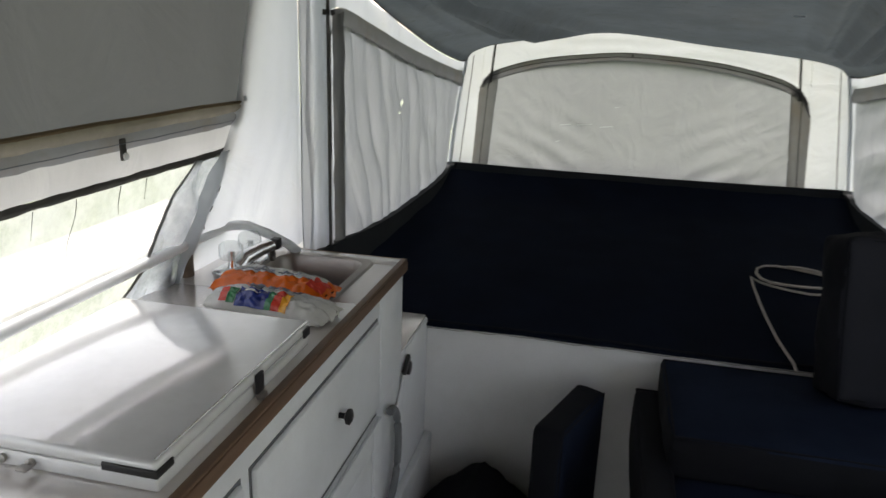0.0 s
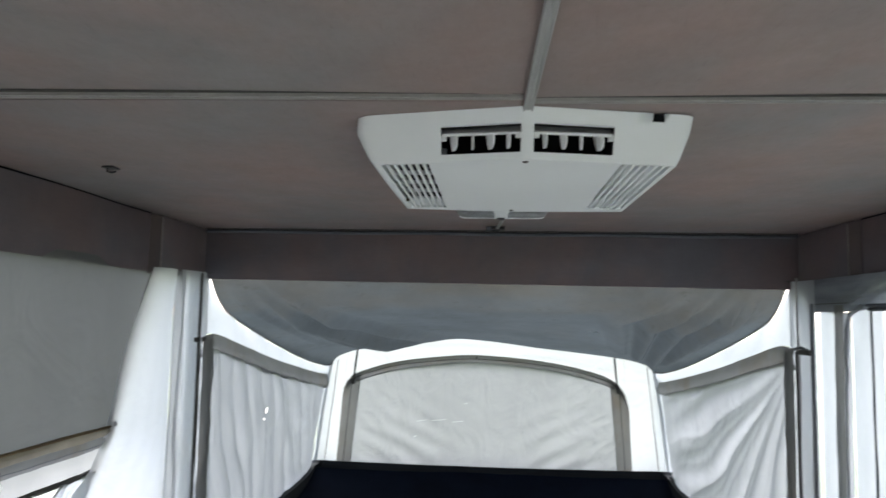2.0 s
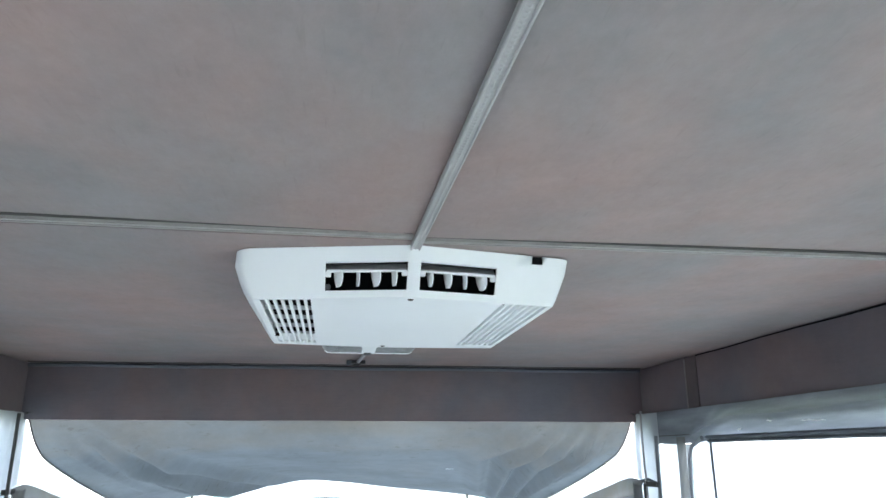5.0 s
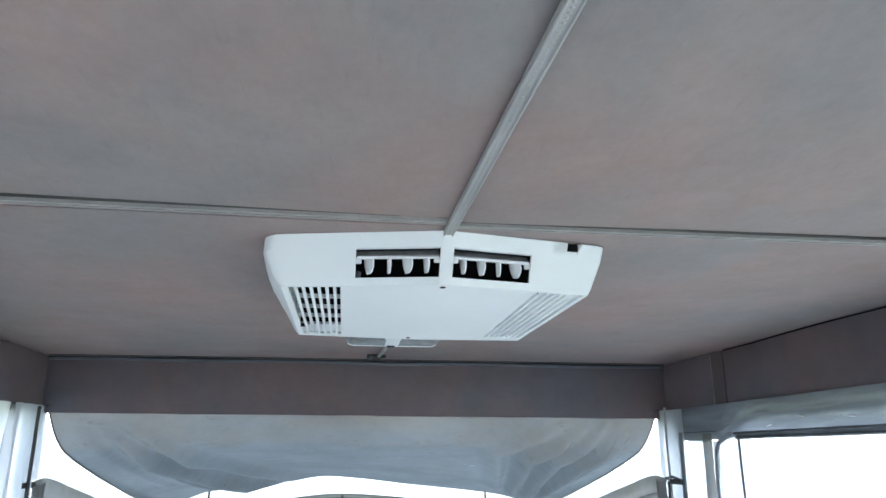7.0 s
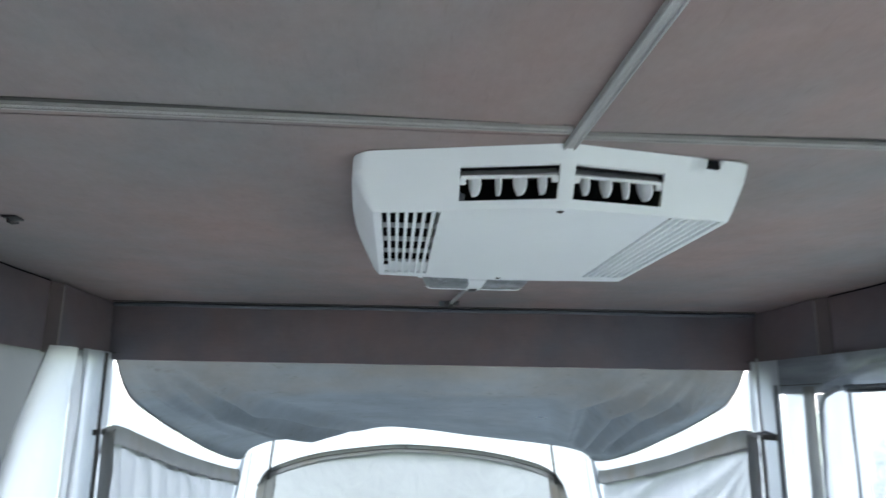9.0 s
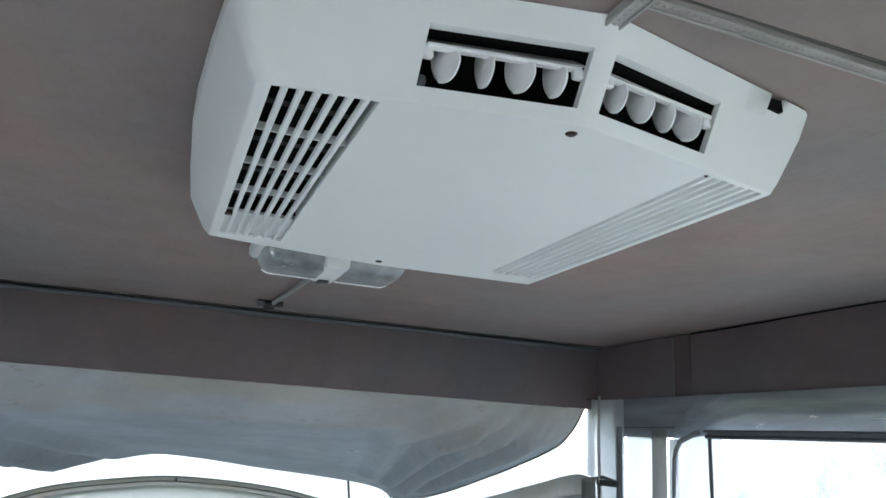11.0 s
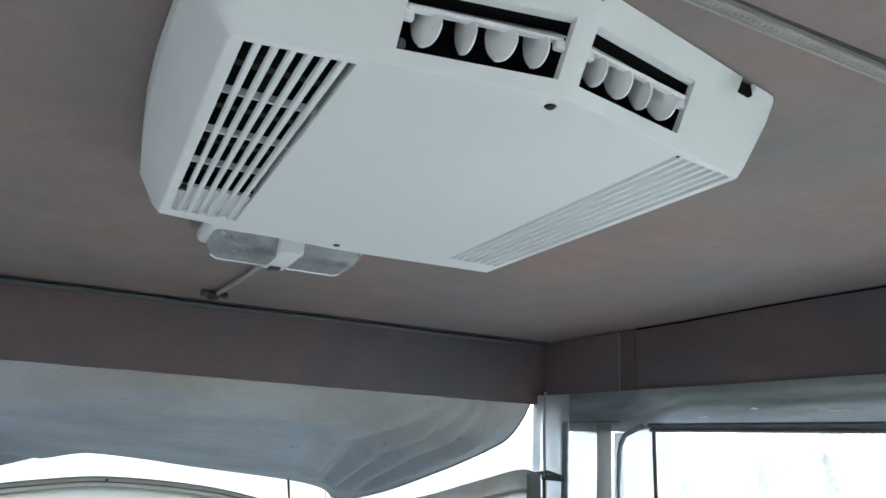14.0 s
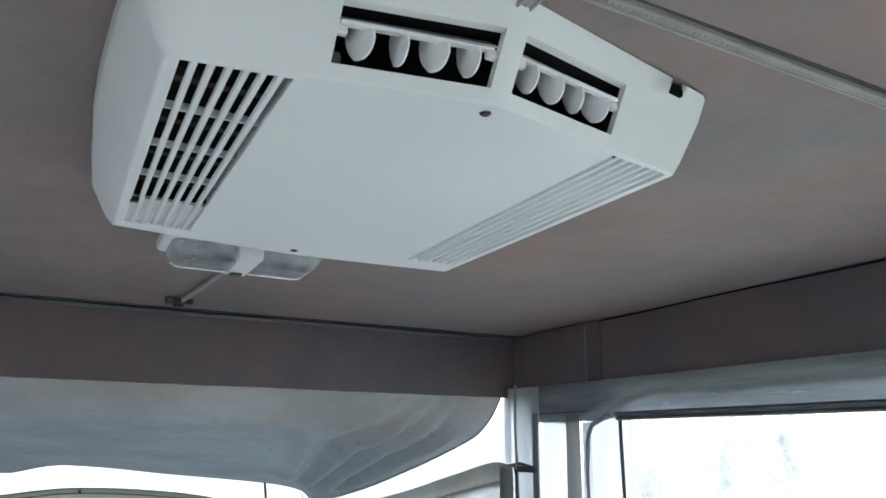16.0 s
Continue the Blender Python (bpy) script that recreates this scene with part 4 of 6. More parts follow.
    # pull tab with a metal eyelet
    p = thing("pull_tab", (X + 0.02, 1.985, 1.285), "small dark metal pull on the window hem", "pull tab")
    part("tab", box(X + 0.016, X + 0.022, 1.978, 1.992, 1.272, 1.312, 0.002), SEAM, p)
    part("eyelet", lathe([(0.003, 0), (0.007, 0.001), (0.007, 0.004), (0.003, 0.005)], (X + 0.022, 1.985, 1.28), (1, 0, 0), 12), VANE, p, "bright eyelet")
    # crumpled clear vinyl beside the drape
    def crumple(u, v):
        z = lerp(0.93, 1.226, v)
        e = edge(z)
        y = lerp(e - 0.10 - 0.15 * (1 - v) + 0.025 * math.sin(5 * v) + 0.015 * wob(v * 5, 2), e + 0.03, u)
        return (wx(z, y) + 0.010 + 0.009 * math.sin(9 * u + 7 * v) + 0.012 * wob(u * 3, v * 4, 7) + 0.005 * wob(u * 9, v * 9, 3), y, z)
    l = thing("loose_vinyl", (wx(0.93), 2.2, 0.93), "crumpled cloudy vinyl edge of the side window", "vinyl sheet")
    part("sheet", sheet(crumple, 40, 40), CRUMPLED, l)
    # a dark tube draws the shaded crease down the sheet's edge
    part("welt", tube([Vector(crumple(0.0, k / 20)) + Vector((0.003, 0.004 * math.sin(k), 0)) for k in range(21)], [0.0016 + 0.0022 * math.sin(math.pi * k / 20) for k in range(21)], 6), HEM, l, "dark tube drawing the shaded crease along the edge")
    def hem_roll(u, v):
        z = lerp(0.93, 1.232, v)
        wide = 0.05 * math.sin(math.pi * min(1.0, 0.12 + 0.95 * (1 - v))) ** 0.7 + 0.008
        y = edge(z) - wide * (1 - u) + 0.012 + 0.006 * wob(v * 4, 3)
        return (wx(z, y) + 0.016 + 0.02 * math.sin(math.pi * u) * (0.5 + wide * 9) + 0.006 * wob(u * 2 + v * 7, v * 5, 4) + 0.003 * math.sin(14 * v + 5 * u), y, z)
    tw = thing("twisted_hem", (wx(0.93), 2.25, 0.93), "twisted white canvas hem along the drape edge", "hem")
    part("band", sheet(hem_roll, 16, 50), CANVAS, tw)
    for v0 in (0.42, 0.55, 0.7):
        part("eyelet", tube([Vector(hem_roll(0.62 + 0.1 * math.sin(k), v0 + 0.018 * k)) + Vector((0.002, 0, 0)) for k in range(3)], 0.0012, 6), SEAM, tw, "small dark slot")
    # white drape over the lift post
    def drape(u, v):
        z = lerp(0.9, 1.785, v)
        e = edge(z)
        y = lerp(e, 2.775, u)
        bulge = 0.035 * math.sin(math.pi * min(1.0, u * 1.05)) ** 0.7
        return (wx(z, y) + 0.012 + bulge * min(1.0, max(0.25, (z - 0.95) / 0.3)) + 0.0012 * math.sin(30 * u + 4 * v) * (1 - v) + 0.004 * wob(u * 2, v * 4, 4), y, z)
    d = thing("canvas_drape", (X, 2.6, 0.9), "white canvas drape round the lift post, glowing with daylight", "drape")
    part("main_sheet", sheet(drape, 50, 40), CANVAS, d)
    # a greyer cloth strip holds the soft shade where the canvases meet
    def fold(u, v):
        z = lerp(0.86, 1.785, v)
        y = lerp(2.752, 2.815, u)
        return (X + 0.026 - 0.014 * math.sin(math.pi * u) + 0.005 * wob(u, v * 3, 2), y, z)
    part("shade_strip", sheet(fold, 8, 30), CURTAIN, d, "grey cloth strip for the soft shade between two canvas pieces")
    def narrow(u, v):
        z = lerp(0.84, 1.79, v)
        y = lerp(2.80, 2.93, u)
        xx = lerp(X + 0.012, -1.005, u ** 0.7)
        return (xx + 0.012 + 0.007 * math.sin(13 * u + 2 * wob(v * 3, 1)) + 0.005 * wob(u * 3, v * 8, 6), y, z)
    part("narrow_strip", sheet(narrow, 14, 40), CANVAS, d, "narrow white strip beside the bunk opening")
    solo("zip_line", tube([(-0.985, 2.9 + 0.003 * wob(k * 0.5, 1), lerp(0.85, 1.785, k / 20)) for k in range(21)], 0.005, 6), SEAM, "dark zip down the tent corner", "zip")
    solo("lift_post", tube([(-1.112, 2.21, 0.935), (-1.118, 2.235, 1.0), (-1.122, 2.25, 1.06)], 0.014, 10), BARK, "dark weathered lift arm behind the rail", "post", group="lift arms")
    solo("lift_post", tube([(-1.108, 2.29, 0.935), (-1.115, 2.30, 1.02), (-1.12, 2.31, 1.1)], 0.02, 10), surface("weathered_wood", (0.2, 0.15, 0.11), 0.7, vary=0.35, scale=14, bump=0.3, fine=60), "brown weathered lift arm behind the rail", "post", group="lift arms")
    # a pale canvas box draws the light through a small tear
    solo("tear", box(X + 0.035, X + 0.038, 2.405, 2.42, 1.345, 1.357), CANVAS, "small pale canvas box for daylight in a tear at the flap edge", "tear")


left_wall()


def right_wall():
    X = 1.035
    def f_strip(y0, y1, z0, z1, out=0.0, wave=0.004, slant=0.0, n=8, seed=0):
        def f(u, v):
            z = lerp(z0, z1, v)
            y = lerp(y0, y1, u) + slant * (1 - v)
            return (X - out - wave * math.sin(math.pi * u) + 0.5 * wave * wob(u * 3, v * 6, seed), y, z)
        return sheet(f, n, 36)
    def top(u, v):
        y = lerp(REAR, 2.90, u)
        z = lerp(1.70 - 0.012 * max(0.0, min(1.0, (y - 2.5) / 0.1)), 1.79, v)
        roll_z = 1.757 + 0.006 * wob(y * 3, 1, 7) - 0.05 * max(0.0, min(1.0, (y - 2.42) / 0.2))  # a slack roll that drops at its end
        out = 0.013 * math.exp(-((z - roll_z) / 0.009) ** 2) * (1 if y < 2.62 else 0.15)
        gather = 0.008 * math.exp(-((y - 2.6 + (z - 1.74) * 0.9) / 0.022) ** 2) + 0.006 * math.exp(-((y - 2.53 + (z - 1.74) * 1.5) / 0.02) ** 2)
        return (X - 0.024 - out - gather + 0.006 * wob(y * 4, z * 9, 2) + 0.005 * wob(y * 5 + z * 24, z * 26, 5) + 0.002 * wob(y * 24, z * 30, 8), y, z)
    w = thing("window_flap", (X, 1.0, 1.70), "grey translucent cloth strip under the valance", "window flap")
    part("cloth", sheet(top, 260, 24), FLAP_PALE, w)
    part("hem_line", tube([Vector(top(lerp(0.93, 1, k / 10), 0.25)) - Vector((0.003, 0, 0)) for k in range(11)], 0.0012, 5), SEAM, w, "dark stitched line")
    def lining(u, v):
        y, z = lerp(2.6, 2.9, u), lerp(1.69 + 0.006 * math.sin(9 * u), 1.79, v)
        return (X - 0.010 + 0.004 * wob(y * 9, z * 9, 4), y, z)
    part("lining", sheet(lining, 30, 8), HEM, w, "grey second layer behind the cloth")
    for y0, y1, z0, z1 in ((2.02, 2.1, 1.728, 1.731), (2.36, 2.385, 1.722, 1.718), (2.22, 2.24, 1.735, 1.737)):
        part("scuff", tube([Vector(top((lerp(y0, y1, k / 6) - REAR) / (2.9 - REAR), (lerp(z0, z1, k / 6) + 0.001 * math.sin(2.1 * k) - 1.7) / 0.09)) - Vector((0.004, 0, 0)) for k in range(7)], [0.0006 + 0.0012 * math.sin(math.pi * k / 6) for k in range(7)], 5), VANE, w, "pale scuff")
    solo("canvas_strip", f_strip(2.895, 2.985, 0.80, 1.79, 0.02, 0.004, seed=1), CANVAS, "white canvas strip beside the bunk opening", "drape")
    solo("canvas_band", f_strip(2.866, 2.896, 0.80, 1.715, 0.03, 0.003, seed=2), BAND_GREY, "blue-grey webbing band down the tent corner", "drape")
    solo("canvas_strip", f_strip(2.74, 2.876, 0.80, 1.76, 0.006, 0.006, seed=3), CANVAS, "white canvas strip beside the lift post", "drape")
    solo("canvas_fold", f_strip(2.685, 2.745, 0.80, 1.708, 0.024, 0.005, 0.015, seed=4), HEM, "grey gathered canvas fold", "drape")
    solo("fold_edge", f_strip(2.632, 2.668, 0.80, 1.685, 0.03, 0.01, 0.02, n=5, seed=9), CANVAS, "pale turned edge of the canvas fold", "drape")
    # an added tube draws the grey line of the curved fold
    bind = along([(0.8, 2.665), (1.3, 2.65), (1.55, 2.64), (1.63, 2.636), (1.66, 2.628), (1.68, 2.612), (1.694, 2.585), (1.702, 2.55)])
    solo("fold_line", tube([(X - 0.042 + 0.003 * wob(k * 0.4, 2), bind(lerp(0.8, 1.702, k / 40)), lerp(0.8, 1.702, k / 40)) for k in range(41)], [0.003 + 0.0035 * max(0.0, (k - 28) / 12) for k in range(41)], 6), CURTAIN, "pale grey tube drawing the curve of the canvas fold", "binding")
    solo("canvas_strip", f_strip(2.515, 2.68, 0.80, 1.76, 0.004, 0.006, seed=5), CANVAS, "white canvas strip beside the side window", "drape")
    t = thing("window_5", (X, 1.0, 0.95), "side window of clear vinyl with dark piping", "window", "", "structure")
    part("side_frame", f_strip(2.517, 2.53, 0.9, 1.70, 0.03, 0.003, n=4, seed=6), PIPING, t, "dark zip edge")
    part("top_frame", sheet(lambda u, v: (X - 0.034 - 0.005 * math.sin(math.pi * v), lerp(REAR, 2.535, u), lerp(1.699, 1.708, v) + 0.002 * wob(u * 20, 3)), 90, 4), PIPING, t, "dark window piping")
    part("top_welt", sheet(lambda u, v: (X - 0.029, lerp(REAR, 2.535, u), lerp(1.689, 1.707, v)), 60, 2), BAND_GREY, t, "grey welt between the piping")
    part("top_frame", sheet(lambda u, v: (X - 0.031 - 0.004 * math.sin(math.pi * v), lerp(REAR, 2.535, u), lerp(1.688, 1.696, v) + 0.002 * wob(u * 20, 3)), 90, 4), PIPING, t, "second dark window piping")
    def pane(u, v):
        y, z = lerp(REAR, 2.522, u), lerp(0.9, 1.7, v)
        return (X - 0.002 + 0.008 * math.sin(9 * y + 2 * z) * (1 - v) + 0.006 * wob(y * 3, z * 2, 8), y, z)
    for u0, u1, v0 in ((0.0, 0.31, 0.0), (0.31, 0.602, 0.4), (0.602, 1.0, 0.0)):  # the added light gap goes on below the middle one
        ob = part("pane", sheet(pane, 60, 16, None, u0, u1, v0), MILDEW_VINYL, t, "scuffed clear vinyl with blue-green mildew")
        ob.visible_shadow = False
    solo("hanging_cord", tube([(0.995, 2.962 + 0.004 * math.sin(k * 0.8), lerp(1.80, 0.86, k / 16)) for k in range(17)], 0.0045, 8), STRIP, "thin grey cord hanging down the tent corner", "cord")
    solo("webbing_strap", tube([(0.998, 2.885, 1.565), (0.998, 2.95, 1.575), (0.985, 3.07, 1.556)], 0.005, 8), PIPING, "dark webbing strap across the tent corner", "strap")


right_wall()

# rear end of the tent, behind the walk
def rear_wall():
    bm = bmesh.new()
    for x0, x1, z0, z1 in ((-1.06, 1.06, 0.92, 0.96), (-1.06, 1.06, 1.74, 1.8), (-1.06, -0.98, 0.96, 1.74), (0.98, 1.06, 0.96, 1.74)):
        sheet(lambda u, v: (lerp(x0, x1, u), REAR - 0.01, lerp(z0, z1, v)), 12, 6, bm)
    solo("tent_wall_rear", bm, CANVAS, "white canvas end wall", "tent wall", "structure")
    # out of view: an added window whose curtain sets the light from behind
    t = thing("window_6", (0, REAR, 1.0), "unseen window in the end wall, added to tune light from behind", "window", "", "structure")
    part("curtain", sheet(lambda u, v: (lerp(-0.98, 0.98, u), REAR - 0.011 + 0.004 * wob(u * 5, v * 3, 1), lerp(0.96, 1.74, v)), 30, 12), CURTAIN, t, "grey-white curtain sheet that sets how much light enters")


rear_wall()

# ---- air conditioner ----
def air_conditioner():
    cx = 0.046
    t = thing("air_conditioner", (cx, 1.816, 1.879), "white plastic ceiling air conditioner with side grilles and front vents", "air conditioner")
    ZT, ZB = 1.9455, 1.879
    def y_top(x):
        return 1.520 + 0.205 * abs(x - cx)
    def y_bot(x):
        return 1.563 + 0.185 * abs(x - cx)
    def y_back_b(x):
        return 2.072 - (0.03 if x < cx else 0.012) * (abs(x - cx) / 0.224) ** 1.3
    def y_back_t(x):
        return 2.096 - 0.04 * (abs(x - cx) / 0.248) ** 1.3
    GL0, GL1, GR0, GR1 = -0.173, -0.099, 0.188, 0.262
    XB0, XB1, XT0, XT1 = -0.183, 0.270, -0.209, 0.290
    GY0, GY1, GY2 = 1.608, 1.933, 2.022
    bm = bmesh.new()
    cache = {}
    def V(p):
        k = tuple(round(c, 5) for c in p)
        if k not in cache:
            cache[k] = bm.verts.new(p)
        return cache[k]
    def quad(*ps):
        vs = []
        for p in ps:
            v = V(p)
            if v not in vs:
                vs.append(v)
        if len(vs) > 2:
            try:
                bm.faces.new(vs)
            except ValueError:
                pass
    def swell(x, f):
        return (-0.011 if x < cx else 0.004) * math.sin(math.pi * f)
    # front face with two vent openings
    V1, V2 = 1.926, 1.889
    LX, RX = -0.103, 0.244  # the front starts to turn at these places
    def fan(x, k):
        """How far a point of the front moves outwards as it rises."""
        w = max(0.0, (LX - x) / (LX - XB0)) if x < cx else max(0.0, (x - RX) / (XB1 - RX))
        return w * ((XT0 - XB0 if x < cx else XT1 - XB1) * k + swell(x, k))
    def corner(x, k):
        """How far the rounded corner falls back there."""
        r = lerp(0.006, 0.028, k) if x < cx else lerp(0.005, 0.018, k)
        end = XB0 if x < cx else XB1
        d = abs((x + fan(x, k)) - (end + fan(end, k)))
        return r - math.sqrt(max(0.0, r * r - max(0.0, r - d) ** 2))
    def fp(x, z):
        k = (z - ZB) / (ZT - ZB)
        xx = x + fan(x, k)
        return (xx, lerp(y_bot(x), y_top(xx), k) + corner(x, k), z)
    fx = [XB0, -0.1815, -0.179, -0.176, GL0, -0.167, -0.157, -0.143, -0.118, -0.0785, -0.038, 0.038, cx, 0.0565, 0.112, 0.1725, 0.196, 0.227, 0.243, 0.25, 0.257, GR1, 0.2665, 0.2688, XB1, GL1, GR0]
    def g_front(x):
        """Front end of the grilles, which runs slightly aslant with the front face."""
        f = (x - GL0) / (GL1 - GL0) if x < cx else (GR1 - x) / (GR1 - GR0)
        return GY0 - 0.011 * max(0.0, min(1.0, f))
    def row(x):
        y0 = fp(x, ZB)[1]
        y1 = max(g_front(x), y0 + 0.004)
        return [y0, y1] + [lerp(y1, GY1, k / 4) for k in range(1, 5)] + [GY2, y_back_b(x)]
    # underside, open at the grilles
    xs = sorted(set(fx))
    for a, b in zip(xs, xs[1:]):
        ra, rb = row(a), row(b)
        m = (a + b) / 2
        for j in range(len(ra) - 1):
            if (GL0 < m < GL1 or GR0 < m < GR1) and 1 <= j <= 5:
                continue
            quad((a, ra[j], ZB), (b, rb[j], ZB), (b, rb[j + 1], ZB), (a, ra[j + 1], ZB))
    zs = [ZB, V2, V1, ZT]
    bx = sorted(set(fx))
    holes = lambda a, b, j: j == 1 and ((-0.0786 < a and b < 0.0381) or (0.0564 < a and b < 0.1726))
    for a, b in zip(bx, bx[1:]):
        for j in range(3):
            if holes(a, b, j) or (j == 2 and (a, b) == (0.227, 0.243)):
                continue
            quad(fp(a, zs[j]), fp(b, zs[j]), fp(b, zs[j + 1]), fp(a, zs[j + 1]))
    # corner notch for the cable
    for p, q in (((0.227, V1), (0.243, V1)),):
        zc = 1.9345
        quad(fp(*p), fp(*q), fp(0.243, zc), fp(0.227, zc))
        c, d = Vector(fp(0.227, zc)), Vector(fp(0.243, zc))
        e, f = Vector(fp(0.227, ZT)), Vector(fp(0.243, ZT))
        back = Vector((0, 0.03, 0))
        quad(tuple(c), tuple(d), tuple(d + back), tuple(c + back))
        quad(tuple(c), tuple(c + back), tuple(e + back), tuple(e))
        quad(tuple(d), tuple(f), tuple(f + back), tuple(d + back))
    # black filler, so the notch's inner shade is a colour
    part("notch_shade", box(0.2265, 0.2435, y_top(0.235) + 0.004, y_top(0.235) + 0.034, 1.935, 1.9452), SHADE_BLACK, t, "black block that puts shade into the cable notch")
    # a black slab puts the shade between housing and ceiling into colour
    part("top_shade", box(-0.17, 0.252, 1.58, 2.05, 1.9456, 1.9468), SHADE_BLACK, t, "black slab for the shade between housing and ceiling")
    # sides and back
    for xb, xt in ((XB0, XT0), (XB1, XT1)):
        def sp(k, level, xb=xb, xt=xt):
            if k < 1e-9:
                return fp(xb, lerp(ZB, ZT, level))
            yb = lerp(row(xb)[0], y_back_b(xb), k)
            yt = lerp(y_top(xt) + (0.028 if xb < cx else 0.018), y_back_t(xt), k)
            bow = math.sin(math.pi * k) * 0.012 * (-1 if xb < cx else 1)
            if level == 0:
                return (xb, yb, ZB)
            f = level
            return (lerp(xb, xt, f) + bow * f + swell(xb, f), lerp(yb, yt, f), lerp(ZB, ZT, f))
        ks = [(yy - row(xb)[0]) / (y_back_b(xb) - row(xb)[0]) for yy in row(xb)]
        lv = [0.0, (V2 - ZB) / (ZT - ZB), (V1 - ZB) / (ZT - ZB), 1.0]
        for p, q in zip(ks, ks[1:]):
            for l0, l1 in zip(lv, lv[1:]):
                quad(sp(p, l0), sp(q, l0), sp(q, l1), sp(p, l1))
    for a, b in zip(xs, xs[1:]):
        def bp(x, f):
            s = (x - XB0) / (XB1 - XB0)
            xt = lerp(XT0, XT1, s)
            return (lerp(x, xt, f) + (swell(x, f) if x in (XB0, XB1) else 0), lerp(y_back_b(x), y_back_t(xt), f), lerp(ZB, ZT, f))
        for l0, l1 in ((0, (V2 - ZB) / (ZT - ZB)), ((V2 - ZB) / (ZT - ZB), (V1 - ZB) / (ZT - ZB)), ((V1 - ZB) / (ZT - ZB), 1)):
            quad(bp(a, l0), bp(b, l0), bp(b, l1), bp(a, l1))
    bmesh.ops.remove_doubles(bm, verts=bm.verts[:], dist=0.0004)
    bmesh.ops.recalc_face_normals(bm, faces=bm.faces[:])
    low = min(bm.faces, key=lambda f: f.calc_center_median().z)
    if low.normal.z > 0:
        bmesh.ops.reverse_faces(bm, faces=bm.faces[:])
    # rims that run inwards from every opening
    rim = [e for e in bm.edges if e.is_boundary and max(v.co.z for v in e.verts) < ZT - 0.003 and not (min(v.co.x for v in e.verts) > 0.22 and min(v.co.z for v in e.verts) > V1 - 0.001)]
    ext = bmesh.ops.extrude_edge_only(bm, edges=rim)
    for v in [g for g in ext["geom"] if isinstance(g, bmesh.types.BMVert)]:
        v.co += Vector((0, 0, 0.004)) if v.co.z < ZB + 0.001 else Vector((0, 0.008, 0.0))
    # rounder along the outer edges, crisp round the openings
    bm.normal_update()
    weight = bm.edges.layers.float.new("bevel_weight_edge")
    for e in bm.edges:
        if len(e.link_faces) != 2 or e.calc_face_angle(0) < radians(20):
            continue
        m = (e.verts[0].co + e.verts[1].co) / 2
        front = m.y < y_bot(m.x) + 0.006
        if m.x < XB0 + 0.012 or m.x > XB1 - 0.008 or m.y > 2.02:
            e[weight] = 1.0 if m.x < cx else 0.45
        elif front and m.z < ZB + 0.002:
            e[weight] = 0.5
        elif front and abs(m.x - cx) < 0.002:
            e[weight] = 0.4
    body = part("housing", bm, PLASTIC, t, smooth=30)
    bev = body.modifiers.new("soft edges", "BEVEL")
    bev.width, bev.segments, bev.limit_method = 0.012, 4, "WEIGHT"
    # side grilles
    for g0, g1 in ((GL0, GL1), (GR0, GR1)):
        def aslant(bm):
            for v in bm.verts:
                if v.co.y < GY0 + 0.001:
                    v.co.y += g_front(v.co.x) - GY0
            return bm
        # black backing and end walls hold the recess's shade in their colour
        g = part("grille", aslant(box(g0 - 0.004, g1 + 0.004, GY0 - 0.004, GY2 + 0.004, ZB + 0.030, ZB + 0.034)), SHADE_BLACK, t, "black backing that puts shade into the grille recess")
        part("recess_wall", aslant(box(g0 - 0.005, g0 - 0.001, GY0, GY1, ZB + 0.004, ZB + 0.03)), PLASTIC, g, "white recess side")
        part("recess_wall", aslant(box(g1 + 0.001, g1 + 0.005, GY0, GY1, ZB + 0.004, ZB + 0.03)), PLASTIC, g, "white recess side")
        part("recess_wall", aslant(box(g0 - 0.004, g1 + 0.004, GY0 - 0.006, GY0 - 0.002, ZB + 0.0045, ZB + 0.03)), SHADE_BLACK, g)
        part("recess_wall", box(g0 - 0.004, g1 + 0.004, GY1 - 0.001, GY1 + 0.0015, ZB + 0.009, ZB + 0.03), SHADE_BLACK, g)
        part("end_plate", box(g0, g1, GY1 + 0.002, GY2, ZB + 0.0045, ZB + 0.008), PLASTIC, g, "white end plate")
        pitch = (g1 - g0) / 6.55
        for k in range(6):
            x0 = g0 + pitch * (k + 0.82)
            part("slat", box(x0 - 0.0023, x0 + 0.0023, g_front(x0), GY2, ZB + 0.0004, ZB + (0.0065 if g0 < 0 else 0.02), 0.0009, seg=2), PLASTIC, g)
        for k in range(1, 4):
            y = lerp(GY0, GY1, k / 4 + 0.02)
            part("cross_bar", box(g0, g1, y - 0.0011, y + 0.0011, ZB + 0.004, ZB + 0.0105), PLASTIC, g)
        # grey dusty filter frame behind the bars
        for k in range(4):
            y = lerp(GY0, GY1, (k + 0.72) / 4 + 0.02)
            part("fin", box(g0 + 0.001, g1 - 0.001, y, y + 0.010, ZB + 0.022, ZB + 0.0295), DARK_METAL, g, "dusty grey fin behind the bars")
        if g0 < 0:
            part("peg", box(g0 - 0.001, g0 + 0.007, GY1 - 0.003, GY1 + 0.003, ZB - 0.0012, ZB + 0.004), SCREW, g, "small brown peg")
    # front vents: duct blackened for its inner shade, hinge bar and rounded vanes
    for x0, x1, sign in ((-0.0785, 0.038, -1), (0.0565, 0.1725, 1)):
        def f3(x, z, inn):
            p = fp(x, z)
            return Vector((p[0], p[1] + inn, p[2]))
        b = bmesh.new()
